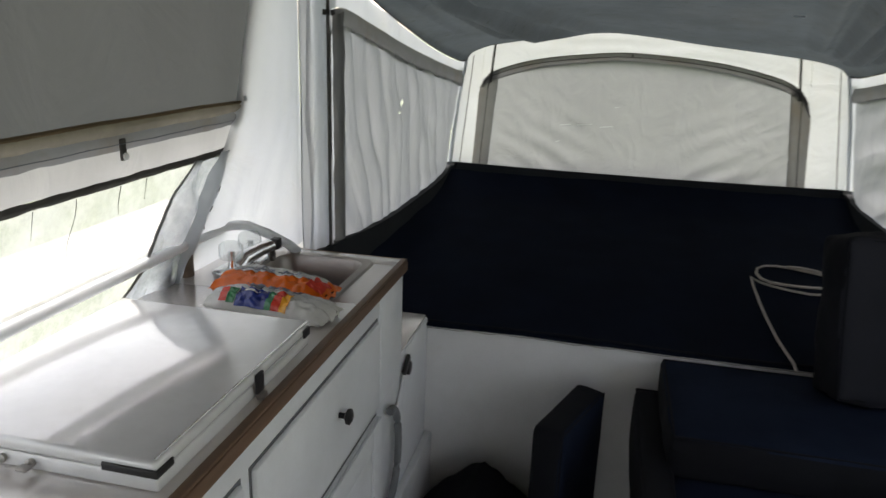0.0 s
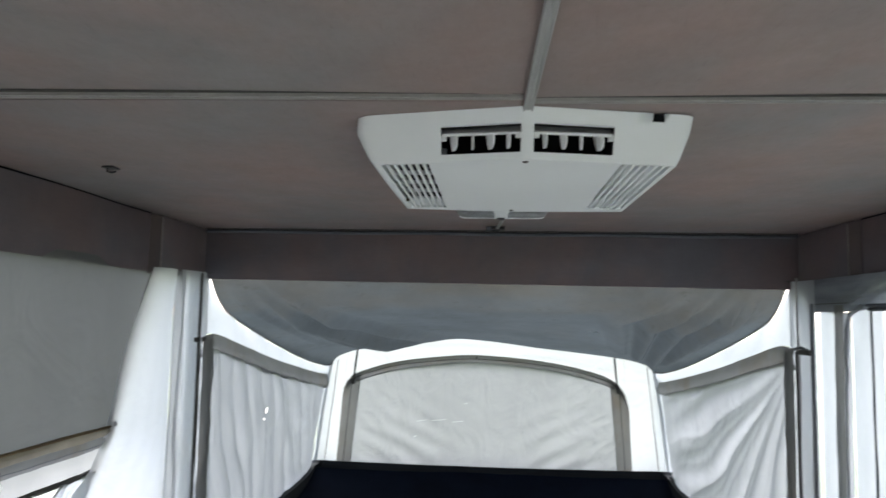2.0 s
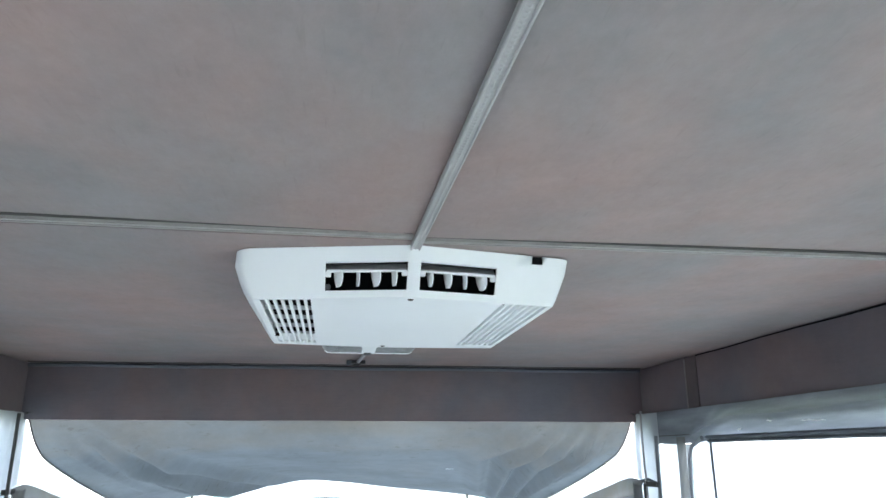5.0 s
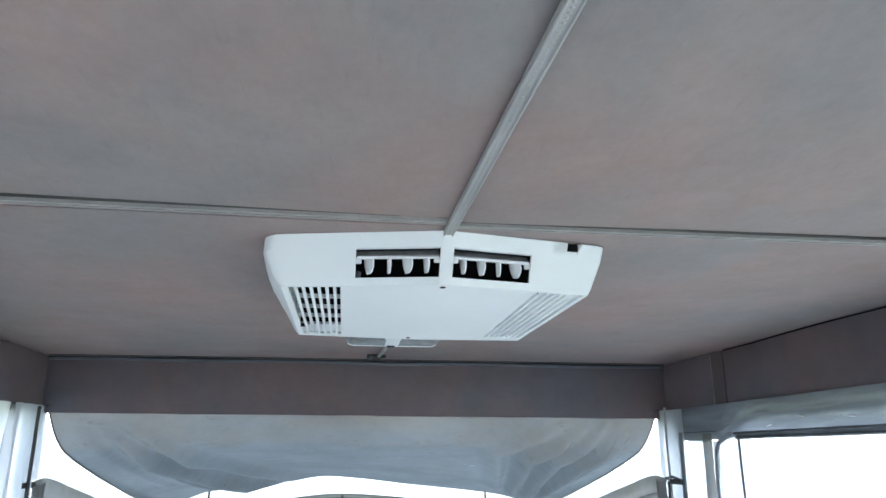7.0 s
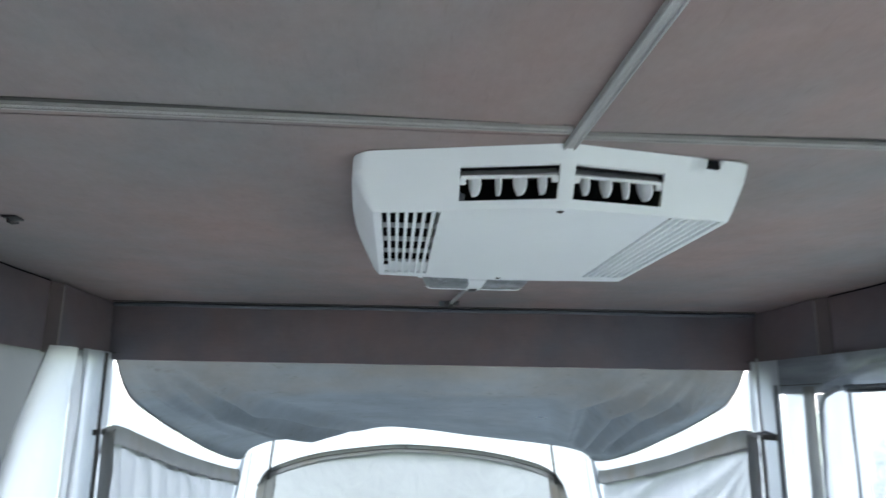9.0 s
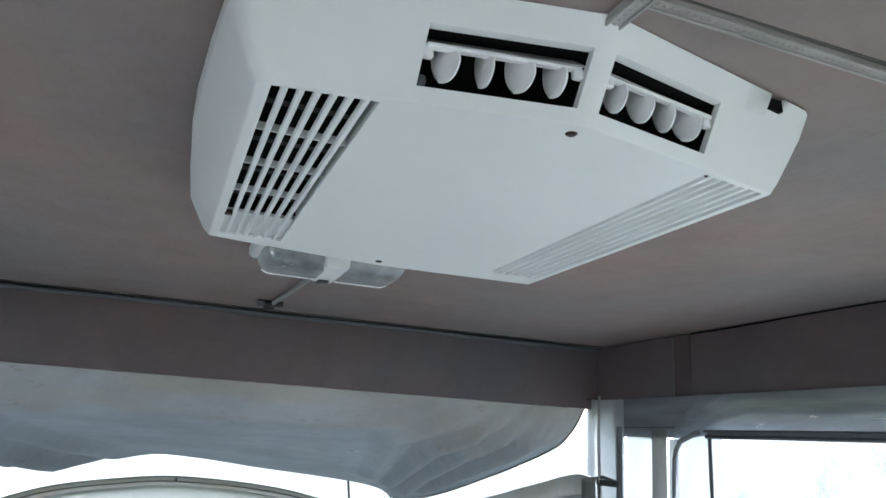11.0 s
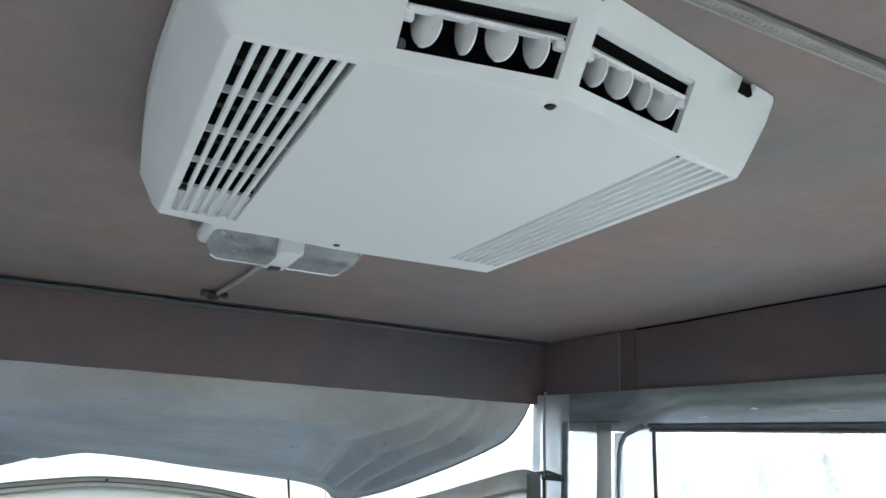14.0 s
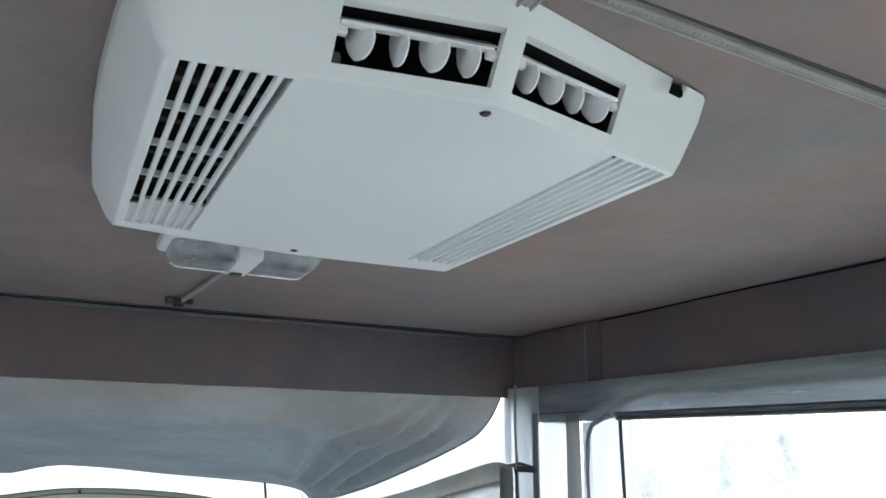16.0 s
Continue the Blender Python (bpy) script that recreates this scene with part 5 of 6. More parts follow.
        def duct(inn0, inn1):
            c0 = [b.verts.new(f3(x, z, inn0)) for x, z in ((x0 - 0.002, V2 - 0.002), (x1 + 0.002, V2 - 0.002), (x1 + 0.002, V1 + 0.002), (x0 - 0.002, V1 + 0.002))]
            c1 = [b.verts.new(f3(x, z, inn1)) for x, z in ((x0 - 0.002, V2 - 0.002), (x1 + 0.002, V2 - 0.002), (x1 + 0.002, V1 + 0.002), (x0 - 0.002, V1 + 0.002))]
            for i in range(4):
                b.faces.new((c0[i], c0[(i + 1) % 4], c1[(i + 1) % 4], c1[i]))
            b.faces.new(c1)
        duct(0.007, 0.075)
        vent = part("vent", b, SHADE_BLACK, t, "black duct that puts shade into the air outlet")
        zb = 1.9158
        ang = math.degrees(math.atan2(0.19 * sign, 1))
        mid = (x0 + x1) / 2
        pm = f3(mid, zb, 0.008)
        L = (x1 - x0) / 2 - 0.001
        part("hinge_bar", turned(box(-L, L, -0.0035, 0.0035, -0.002, 0.002, 0.0012, seg=1), pose(pm.x, pm.y, pm.z, 0, 0, ang * 0.92)), VANE, vent, "white hinge bar")
        bl = bmesh.new()
        edge_a = [f3(mid + e * L, zb - 0.0005, 0.005) for e in (-1, 1)]
        edge_b = [f3(mid + e * L, zb, 0.0215) + Vector((0, 0, 0.0125)) for e in (-1, 1)]
        ring_a = [bl.verts.new(p) for p in (edge_a[0], edge_a[1], edge_b[1], edge_b[0])]
        ring_b = [bl.verts.new(p + Vector((0, -0.001, 0.0012))) for p in (edge_a[0], edge_a[1], edge_b[1], edge_b[0])]
        bl.faces.new(ring_a); bl.faces.new(ring_b[::-1])
        for i in range(4):
            bl.faces.new((ring_a[i], ring_b[i], ring_b[(i + 1) % 4], ring_a[(i + 1) % 4]))
        bmesh.ops.recalc_face_normals(bl, faces=bl.faces[:])
        part("blade", bl, BLADE, vent, "dusty grey air blade")
        for e in (-1, 1):
            pe = f3(mid + e * (L - 0.003), zb - 0.003, 0.008)
            part("bracket", turned(box(-0.004, 0.004, -0.003, 0.003, -0.005, 0.003, 0.001, seg=1), pose(pe.x, pe.y, pe.z)), VANE, vent)
        if sign < 0:
            part("foam_scrap", turned(cushion(-0.003, 0.003, -0.003, 0.003, -0.004, 0.004, r=0.0015, puff=0.001, n=6, seed=sign), pose(*f3(x0 + 0.004, V2 + 0.006, 0.008))), DARK_TRIM, vent, "grey foam scrap in the corner")
        turns = (-25, -6, -24, -10) if sign < 0 else (-9, -14, -2, -21)
        bar_way = Vector((1, 0.19 * sign, 0)).normalized()
        inward = Vector((0, 0.82, 0.57)).normalized()
        for k in range(4):
            x = lerp(x0, x1, (0.20, 0.42, 0.66, 0.87)[k] if sign < 0 else (0.16, 0.40, 0.61, 0.86)[k])
            p0 = f3(x, zb - 0.0005, 0.0075)
            tb = bmesh.new()
            rows = []
            for i in range(13):
                a = i / 12
                w = 0.0155 * max(0.0, 1 - max(0.0, (a - 0.2) / 0.8) ** 2.1) ** 0.55 * (1 - 0.16 * max(0.0, 1 - a / 0.2))
                lean = 0.0035 * a  # the front edge runs slightly back as it falls
                rows.append([tb.verts.new((c * max(w, 0.0012) + lean, 0.0016 * (1 - c * c), -0.0262 * a)) for c in (-1, -0.75, -0.4, 0, 0.4, 0.75, 1)])
            for r0, r1 in zip(rows, rows[1:]):
                for i in range(6):
                    tb.faces.new((r0[i], r0[i + 1], r1[i + 1], r1[i]))
            ext = bmesh.ops.extrude_face_region(tb, geom=tb.faces[:])
            bmesh.ops.translate(tb, verts=[g for g in ext["geom"] if isinstance(g, bmesh.types.BMVert)], vec=(0, 0.0016, 0))
            bmesh.ops.recalc_face_normals(tb, faces=tb.faces[:])
            a = radians(turns[k])
            wide = (inward * math.cos(a) + bar_way * math.sin(a)).normalized()
            side_way = bar_way.cross(inward).cross(wide).normalized()
            if wide.cross(side_way).z < 0:
                side_way = -side_way
            hang = Matrix((wide, side_way, Vector((0, -0.12, 1)))).transposed().to_4x4()  # hangs straight down
            hang.translation = p0 + wide * 0.0085
            vane = part("vane", turned(tb, hang), VANE, vent, "white rounded air vane")
            part("pivot", turned(box(-0.004, 0.004, -0.0018, 0.0034, -0.0025, 0.002, 0.0008, seg=1), hang), VANE, vane)
    # screws and pegs
    for x, y in ((cx, 1.579), (0.037, 2.049)):
        part("screw", lathe([(0.0005, -0.0016), (0.003, -0.0016), (0.0048, -0.0002), (0.0048, 0.003)], (x, y, ZB), (0, 0, 1), 14), SCREW, t, "dark bronze screw")
    part("peg", lathe([(0.001, -0.001), (0.0018, 0), (0.0018, 0.003)], (0.19, 1.598, ZB), (0, 0, 1), 8), SCREW, t)


air_conditioner()


# ---- ceiling lamp, its cable and clip ----
def ceiling_lamp():
    x0, x1, y0, y1 = -0.108, 0.144, 2.205, 2.325
    t = thing("ceiling_light", ((x0 + x1) / 2, (y0 + y1) / 2, 1.9), "white two-lens ceiling lamp, switched off, behind the air conditioner", "ceiling light")
    part("base", box(x0, x1, y0, y1, 1.922, 1.948, 0.011, seg=4), PLASTIC, t)
    cx = (x0 + x1) / 2
    for a, b, out in ((x0 + 0.013, cx - 0.016, -1), (cx + 0.016, x1 - 0.008, 1)):
        def dome(u, v):
            x = lerp(a, b, u)
            y = lerp(y0 + 0.011, y1 - 0.004, v)
            e = (1 - u) if out > 0 else u
            rim = min(1.0, e / 0.24)
            corner = 1 - (1 - rim) ** 2
            k = abs(2 * v - 1)
            depth = math.sqrt(max(0.0, corner)) * (max(0.0, 1 - k ** 5)) ** 0.5
            y = lerp((y0 + y1) / 2, y, 0.72 + 0.28 * math.sqrt(corner))
            return (x, y, 1.926 - (0.029 + 0.0006 * math.sin(70 * v)) * depth)
        ln = part("lens", sheet(dome, 26, 22), LENS, t, "clear ribbed lens")
        ln.visible_shadow = False
        part("reflector", box(a + 0.008, b - 0.004, y0 + 0.014, y1 - 0.012, 1.913, 1.924, 0.004), REFLECTOR, t, "grey reflector")
        bulb_x = lerp(a, b, 0.72 if out < 0 else 0.28)
        part("bulb", lathe([(0.003, 0), (0.006, 0.004), (0.007, 0.02), (0.003, 0.026)], (bulb_x, (y0 + y1) / 2 - 0.01, 1.909), (1, 0, 0), 12), HOSE, t, "small grey bulb socket")
        m = (a + b) / 2
        part("lens_lip", tube([Vector(dome(lerp(0.1 if out < 0 else 0.02, 0.98 if out < 0 else 0.9, k / 14), 0.86)) + Vector((0, 0.003, -0.0015)) for k in range(15)], 0.0014, 8), VANE, t, "pale lens lip")
        part("thumb_grip", tube([(m + 0.02 * math.cos(k * math.tau / 14), y1 + 0.0005 - 0.003 * math.sin(k * math.tau / 14), 1.908 + 0.004 * math.sin(k * math.tau / 14)) for k in range(14)], 0.0017, 6, closed=True), PLASTIC, t)
    part("bridge", box(cx - 0.019, cx + 0.019, y0 + 0.002, y1 + 0.006, 1.899, 1.93, 0.004), PLASTIC, t)
    part("switch", box(cx - 0.009, cx + 0.009, y1 - 0.019, y1 + 0.0075, 1.8955, 1.906, 0.002), BLACK_PLASTIC, t, "small black switch")
    c = thing("cable_clip", (0.01, 2.86, 1.94), "dull metal clip with a pale cable on the ceiling", "cable clip")
    part("cable", tube([(0.038, 2.33, 1.943), (0.034, 2.5, 1.944), (0.024, 2.7, 1.944), (0.013, 2.84, 1.943)], 0.0052, 8), STRIP, c)
    part("plate", box(-0.022, 0.036, 2.845, 2.868, 1.938, 1.9485, 0.002), DARK_METAL, c)
    part("jaw", box(-0.006, 0.020, 2.868, 2.885, 1.934, 1.948, 0.003), DARK_METAL, c)
    part("jaw", box(-0.024, -0.008, 2.836, 2.85, 1.932, 1.947, 0.003), DARK_TRIM, c)
    h = thing("ceiling_hook", (-0.80, 1.96, 1.94), "small metal catch screwed to the ceiling", "hook")
    part("plate", box(-0.812, -0.788, 1.945, 1.975, 1.9455, 1.9495, 0.001), DARK_METAL, h)
    part("hook", tube([(-0.803, 1.952, 1.946), (-0.803, 1.951, 1.939), (-0.797, 1.956, 1.937), (-0.79, 1.962, 1.94)], 0.0022, 7), DARK_METAL, h)


ceiling_lamp()


# ---- galley ----
def galley():
    XF, Y0, Y1, ZC = -0.655, 0.75, 2.575, 0.94
    t = thing("galley_cabinet", ((XF - 1.05) / 2, (Y0 + Y1) / 2, 0), "white painted galley cabinet with drawer and door", "cabinet")
    part("carcass", box(-1.12, XF - 0.002, Y0, Y1, 0.0, 0.78, 0.003), WHITE_PAINT, t)
    part("upper_carcass", box(-1.12, XF - 0.024, Y0, 2.19, 0.781, ZC - 0.029), WHITE_PAINT, t)
    part("front_rail", box(XF - 0.022, XF - 0.001, Y0, Y1 - 0.021, 0.77, ZC - 0.029, 0.001), WHITE_PAINT, t)
    part("end_panel", box(-1.12, XF - 0.001, Y1 - 0.02, Y1 + 0.001, 0.77, ZC - 0.029, 0.001), WHITE_PAINT, t)
    xf = XF
    # grey plates just behind the fronts draw the shade of their gaps
    for a, b, c, e in ((1.731, 2.369, 0.624, 0.856), (0.946, 1.704, 0.624, 0.856), (1.786, 2.364, 0.076, 0.604), (1.196, 1.764, 0.076, 0.604)):
        part("shadow_gap", box(xf - 0.001, xf + 0.0006, a, b, c, e), HOSE, t, "grey plate drawing the shade in the gap round the front")
    d = part("drawer", box(xf - 0.004, xf + 0.012, 1.735, 2.365, 0.628, 0.852, 0.010), WHITE_PAINT, t)
    part("knob", lathe([(0.006, 0), (0.006, 0.012), (0.016, 0.018), (0.017, 0.024), (0.010, 0.028), (0.002, 0.029)], (xf + 0.012, 2.085, 0.755), (1, 0, 0), 18), BLACK_PLASTIC, d, "black round knob")
    d = part("drawer", box(xf - 0.004, xf + 0.012, 0.95, 1.70, 0.628, 0.852, 0.010), WHITE_PAINT, t)
    for y0, y1 in ((1.79, 2.36), (1.2, 1.76)):
        dr = part("door", box(xf - 0.004, xf + 0.010, y0, y1, 0.08, 0.6, 0.004), WHITE_PAINT, t)
        for a, b, c, e in ((y0, y0 + 0.06, 0.08, 0.6), (y1 - 0.06, y1, 0.08, 0.6), (y0 + 0.06, y1 - 0.06, 0.08, 0.14), (y0 + 0.06, y1 - 0.06, 0.54, 0.6)):
            part("rail", box(xf + 0.0105, xf + 0.018, a, b, c, e, 0.003), WHITE_PAINT, dr)
    part("corner_post", box(xf - 0.003, xf + 0.004, 2.39, 2.57, 0.62, ZC - 0.03, 0.002), WHITE_PAINT, t)
    # lower stepped unit next to it
    s = thing("step_cabinet", (-0.86, 2.73, 0), "low white cabinet with a black latch beside the galley", "cabinet")
    part("body", box(-1.12, -0.66, 2.58, 2.897, 0.0, 0.652, 0.004), WHITE_PAINT, s)
    part("plinth", box(-0.659, -0.635, 2.4, 2.897, 0.0, 0.245, 0.004), WHITE_PAINT, s)
    part("top_ledge", box(-1.12, -0.665, 2.585, 2.895, 0.653, 0.66, 0.002), COUNTER, s)
    l = part("latch", lathe([(0.012, 0), (0.02, 0.006), (0.02, 0.014), (0.009, 0.017)], (-0.658, 2.64, 0.598), (1, 0, 0), 16), BLACK_PLASTIC, s, "black plastic latch")
    part("latch_arm", turned(box(-0.004, 0.008, -0.03, 0.03, -0.009, 0.009, 0.003), pose(-0.652, 2.618, 0.618, 35, 0, 0)), BLACK_PLASTIC, l)
    part("stay", turned(box(-0.003, 0.004, -0.05, 0.05, -0.012, 0.012, 0.002), pose(-0.65, 2.57, 0.555, 42, 0, 0)), WHITE_PAINT, s)
    hs = [(-0.636, 2.425 + 0.075 * math.cos(a), 0.445 + 0.135 * math.sin(a)) for a in [math.radians(d) for d in range(-95, 96, 10)]]
    solo("grey_hose", tube(hs, 0.0105, 12), HOSE, "curved grey rubber hose hooked beside the cabinet", "hose")
    # countertop with a cut-out for the sink
    c = thing("countertop", (-0.86, 1.66, ZC - 0.028), "pale laminate countertop with a dark wooden edge", "countertop")
    SX0, SX1, SY0, SY1 = -0.965, -0.735, 2.24, 2.52
    bm = box(-1.125, XF, Y0, SY0, ZC - 0.028, ZC, 0.002)
    box(-1.125, XF, SY1, Y1 + 0.005, ZC - 0.028, ZC, 0.002, bm)
    box(-1.125, SX0, SY0, SY1, ZC - 0.028, ZC, 0.0, bm)
    box(SX1, XF, SY0, SY1, ZC - 0.028, ZC, 0.0, bm)
    part("top", bm, COUNTER, c)
    part("front_edge", box(XF + 0.0005, XF + 0.014, Y0, Y1 + 0.008, ZC - 0.03, ZC - 0.004, 0.003), WOOD_EDGE, c, "dark wooden front edge")
    part("lip", box(XF - 0.004, XF + 0.012, Y0, Y1 + 0.008, ZC - 0.004, ZC + 0.002, 0.002), WOOD_EDGE, c)
    part("end_edge", box(-1.125, XF, Y1 + 0.006, Y1 + 0.016, ZC - 0.03, ZC - 0.001, 0.003), WOOD_EDGE, c)
    # sink
    s = thing("sink", ((SX0 + SX1) / 2, (SY0 + SY1) / 2, ZC), "stainless steel sink set into the countertop", "sink")
    rim = bmesh.new()
    def ring(x0, x1, y0, y1, r, z, n=6):
        pts = []
        for cx_, cy_, a0 in ((x1 - r, y1 - r, 0), (x0 + r, y1 - r, 90), (x0 + r, y0 + r, 180), (x1 - r, y0 + r, 270)):
            for k in range(n + 1):
                a = math.radians(a0 + 90 * k / n)
                pts.append(rim.verts.new((cx_ + r * math.cos(a), cy_ + r * math.sin(a), z)))
        return pts
    g = 0.022
    loops = [ring(SX0 - g, SX1 + g, SY0 - g, SY1 + g, 0.03, ZC + 0.0005), ring(SX0 - g + 0.004, SX1 + g - 0.004, SY0 - g + 0.004, SY1 + g - 0.004, 0.03, ZC + 0.005), ring(SX0, SX1, SY0, SY1, 0.04, ZC + 0.004), ring(SX0 + 0.004, SX1 - 0.004, SY0 + 0.004, SY1 - 0.004, 0.04, ZC - 0.004), ring(SX0 + 0.014, SX1 - 0.014, SY0 + 0.014, SY1 - 0.014, 0.045, ZC - 0.11), ring(SX0 + 0.035, SX1 - 0.035, SY0 + 0.035, SY1 - 0.035, 0.04, ZC - 0.13)]
    for a, b in zip(loops, loops[1:]):
        for i in range(len(a)):
            rim.faces.new((a[i], a[(i + 1) % len(a)], b[(i + 1) % len(a)], b[i]))
    rim.faces.new(loops[-1])
    bmesh.ops.recalc_face_normals(rim, faces=rim.faces[:])
    part("basin", rim, STEEL, s)
    part("drain", lathe([(0.022, 0), (0.022, 0.002), (0.012, 0.0015), (0.004, 0.001)], ((SX0 + SX1) / 2, 2.38, ZC - 0.1298), sides=18), CHROME, s)
    # faucet
    f = thing("faucet", (-1.01, 2.37, ZC), "chrome faucet with two clear acrylic knobs", "faucet")
    part("base_plate", box(-1.045, -0.965, 2.295, 2.465, ZC + 0.0005, ZC + 0.018, 0.007, seg=3), CHROME, f)
    part("spout", tube([(-1.008, 2.365, ZC + 0.012), (-0.997, 2.38, ZC + 0.032), (-0.975, 2.408, ZC + 0.044), (-0.953, 2.436, ZC + 0.052)], [0.024, 0.021, 0.0175, 0.0145], 16), CHROME, f)
    part("aerator", lathe([(0.009, -0.034), (0.0115, -0.03), (0.0115, -0.006)], (-0.955, 2.43, ZC + 0.046), sides=14), CHROME, f)
    part("spout_tip", box(-0.958, -0.936, 2.428, 2.454, ZC + 0.04, ZC + 0.068, 0.004), BLACK_PLASTIC, f, "dark spout tip")
    for y in (2.335, 2.428):
        k = part("stem", lathe([(0.012, 0.0), (0.009, 0.01), (0.008, 0.042)], (-1.012, y, ZC + 0.016), sides=14), CHROME, f)
        b = bmesh.new()
        rings = []
        for r, z in ((0.017, 0.02), (0.026, 0.024), (0.028, 0.036), (0.027, 0.05), (0.02, 0.057), (0.01, 0.059)):
            rings.append([b.verts.new((-1.012 + r * (1 + 0.09 * (1 if q % 4 < 2 else -1)) * math.cos(q * math.tau / 32), y + r * (1 + 0.09 * (1 if q % 4 < 2 else -1)) * math.sin(q * math.tau / 32), ZC + z * 1.15 + 0.014)) for q in range(32)])
        for a, c_ in zip(rings, rings[1:]):
            for q in range(32):
                b.faces.new((a[q], a[(q + 1) % 32], c_[(q + 1) % 32], c_[q]))
        b.faces.new(rings[0][::-1]); b.faces.new(rings[-1])
        part("knob", b, ACRYLIC, f, "clear fluted acrylic knob")
    # cooktop cover: a shallow white box with a hinged lid
    X0, X1, A0, A1 = -1.07, -0.672, 1.535, 2.012
    k = thing("cooktop_cover", ((X0 + X1) / 2, (A0 + A1) / 2, ZC), "glossy white enamelled cover with black latches on the countertop", "cooktop cover")
    part("tray", box(X0, X1 - 0.002, A0 + 0.002, A1, ZC + 0.001, ZC + 0.026, 0.005), ENAMEL, k)
    lid = bmesh.new()
    lid = box(X0 - 0.003, X1 + 0.002, A0 - 0.004, A1 + 0.003, ZC + 0.029, ZC + 0.05, 0.007, lid, 3)
    part("lid", lid, ENAMEL, k)
    part("lid_rim", tube([(X1 - 0.004, A0 + 0.004, ZC + 0.0495), (X1 - 0.004, A1 - 0.004, ZC + 0.0495)], 0.0018, 6), CHROME, k, "bright rolled rim")
    for y in (1.80, 1.985):
        la = part("latch", box(X1 + 0.0025, X1 + 0.008, y - 0.012, y + 0.012, ZC + 0.012 if y < 1.9 else ZC + 0.03, ZC + 0.046, 0.002), BLACK_PLASTIC, k, "black spring latch")
        if y < 1.9:
            part("latch_foot", box(X1 + 0.003, X1 + 0.014, y - 0.010, y + 0.010, ZC + 0.002, ZC + 0.012, 0.002), METAL, la)
    part("corner_pad", box(X1 - 0.075, X1 + 0.0045, A0 - 0.0075, A0 - 0.0035, ZC + 0.029, ZC + 0.04, 0.001), BLACK_PLASTIC, k, "black rubber corner pad")
    part("corner_pad", box(X1 + 0.002, X1 + 0.0055, A0 - 0.0074, A0 + 0.03, ZC + 0.029, ZC + 0.04, 0.001), BLACK_PLASTIC, k, "black rubber corner pad")
    part("lock", lathe([(0.006, 0), (0.007, 0.006), (0.004, 0.009)], (-0.86, A0 + 0.002, ZC + 0.014), (0, -1, 0), 12), METAL, k, "small key lock")
    part("key", box(-0.868, -0.852, A0 - 0.02, A0 - 0.006, ZC + 0.012, ZC + 0.016, 0.001), METAL, k, "brass-grey key")
    part("lock", lathe([(0.006, 0), (0.007, 0.005), (0.004, 0.007)], (-0.905, A0 + 0.002, ZC + 0.014), (0, -1, 0), 12), METAL, k)
    # tube rail along the window
    pts = [(-1.075, 0.9, 1.02), (-1.09, 1.6, 1.024), (-1.09, 2.3, 1.024)]
    for a in range(0, 91, 15):
        pts.append((-1.09 + 0.05 * (1 - math.cos(math.radians(a))), 2.42 + 0.05 * math.sin(math.radians(a)), 1.024))
    pts += [(-0.995, 2.495, 1.0), (-0.955, 2.53, 0.965), (-0.935, 2.545, 0.942)]
    solo("tube_rail", tube(pts, 0.013, 12), WHITE_PAINT, "white painted tube rail along the side window", "rail")


galley()


# ---- snack bags on the counter ----
def bag(name, centre, length, width, height, yaw, mat, label, prints, seed):
    m = pose(*centre, 0, 0, yaw)
    t = thing(name, centre, label, "snack bag")
    def f(u, v, lift=0.0):
        a, b = lerp(-1, 1, u), lerp(-1, 1, v)
        x, y = a * length / 2, b * width / 2
        bulk = (max(0, 1 - abs(a) ** 3.6) ** 0.6) * (max(0, 1 - abs(b) ** 2.4) ** 0.55)
        z = height * bulk
        # loose folds, sharp crumples, and pleats that run in from the two sealed ends
        z += bulk * height / 0.07 * (0.012 * wob(a * 5 + seed, b * 3, 1) + 0.008 * wob(a * 12, b * 8 + seed, 2) - 0.007 * abs(wob(a * 9 + seed, b * 6, 4)) - 0.004 * abs(wob(a * 22, b * 15, seed)))
        z += 0.006 * abs(a) ** 6 * math.sin(b * 11 + seed) * (1 - b * b)
        x *= 1 - 0.05 * abs(b) + 0.02 * wob(b * 6, seed, 3)
        y *= 0.84 + 0.16 * abs(a) ** 3 + 0.06 * wob(a * 7, seed, 1)
        z += 0.006 * (1 - bulk)
        return m @ Vector((x, y, z + lift + 0.002))
    bm = sheet(f, 70, 44)
    def under(u, v):
        p = f(u, v)
        return Vector((p.x, p.y, lerp(p.z, centre[2] + 0.001, 0.92 if 0.02 < u < 0.98 and 0.02 < v < 0.98 else 0.05)))
    sheet(under, 70, 44, bm)
    bmesh.ops.remove_doubles(bm, verts=bm.verts[:], dist=0.0008)
    bmesh.ops.recalc_face_normals(bm, faces=bm.faces[:])
    part("wrapper", bm, mat, t, smooth=60)
    for n, (u0, u1, v0, v1, pm, lab) in enumerate(prints):
        part("print", sheet(lambda u, v: f(u, v, 0.0022 + 0.0004 * n), 44, 22, None, u0, u1, v0, v1), pm, t, lab, smooth=60)


def glossy(name, c):
    return surface(name, c, 0.2, vary=0.12, scale=18, bump=0.08, fine=60, spec=0.5)


ORANGE, BAG_WHITE, BLUE, GREEN, RED, YELLOW = glossy("orange_film", (0.72, 0.13, 0.01)), glossy("white_film", (0.6, 0.6, 0.57)), glossy("blue_print", (0.012, 0.03, 0.2)), glossy("green_print", (0.03, 0.2, 0.08)), glossy("red_print", (0.6, 0.05, 0.03)), glossy("yellow_print", (0.8, 0.35, 0.02))
GREY_PRINT = glossy("grey_print", (0.16, 0.17, 0.2))
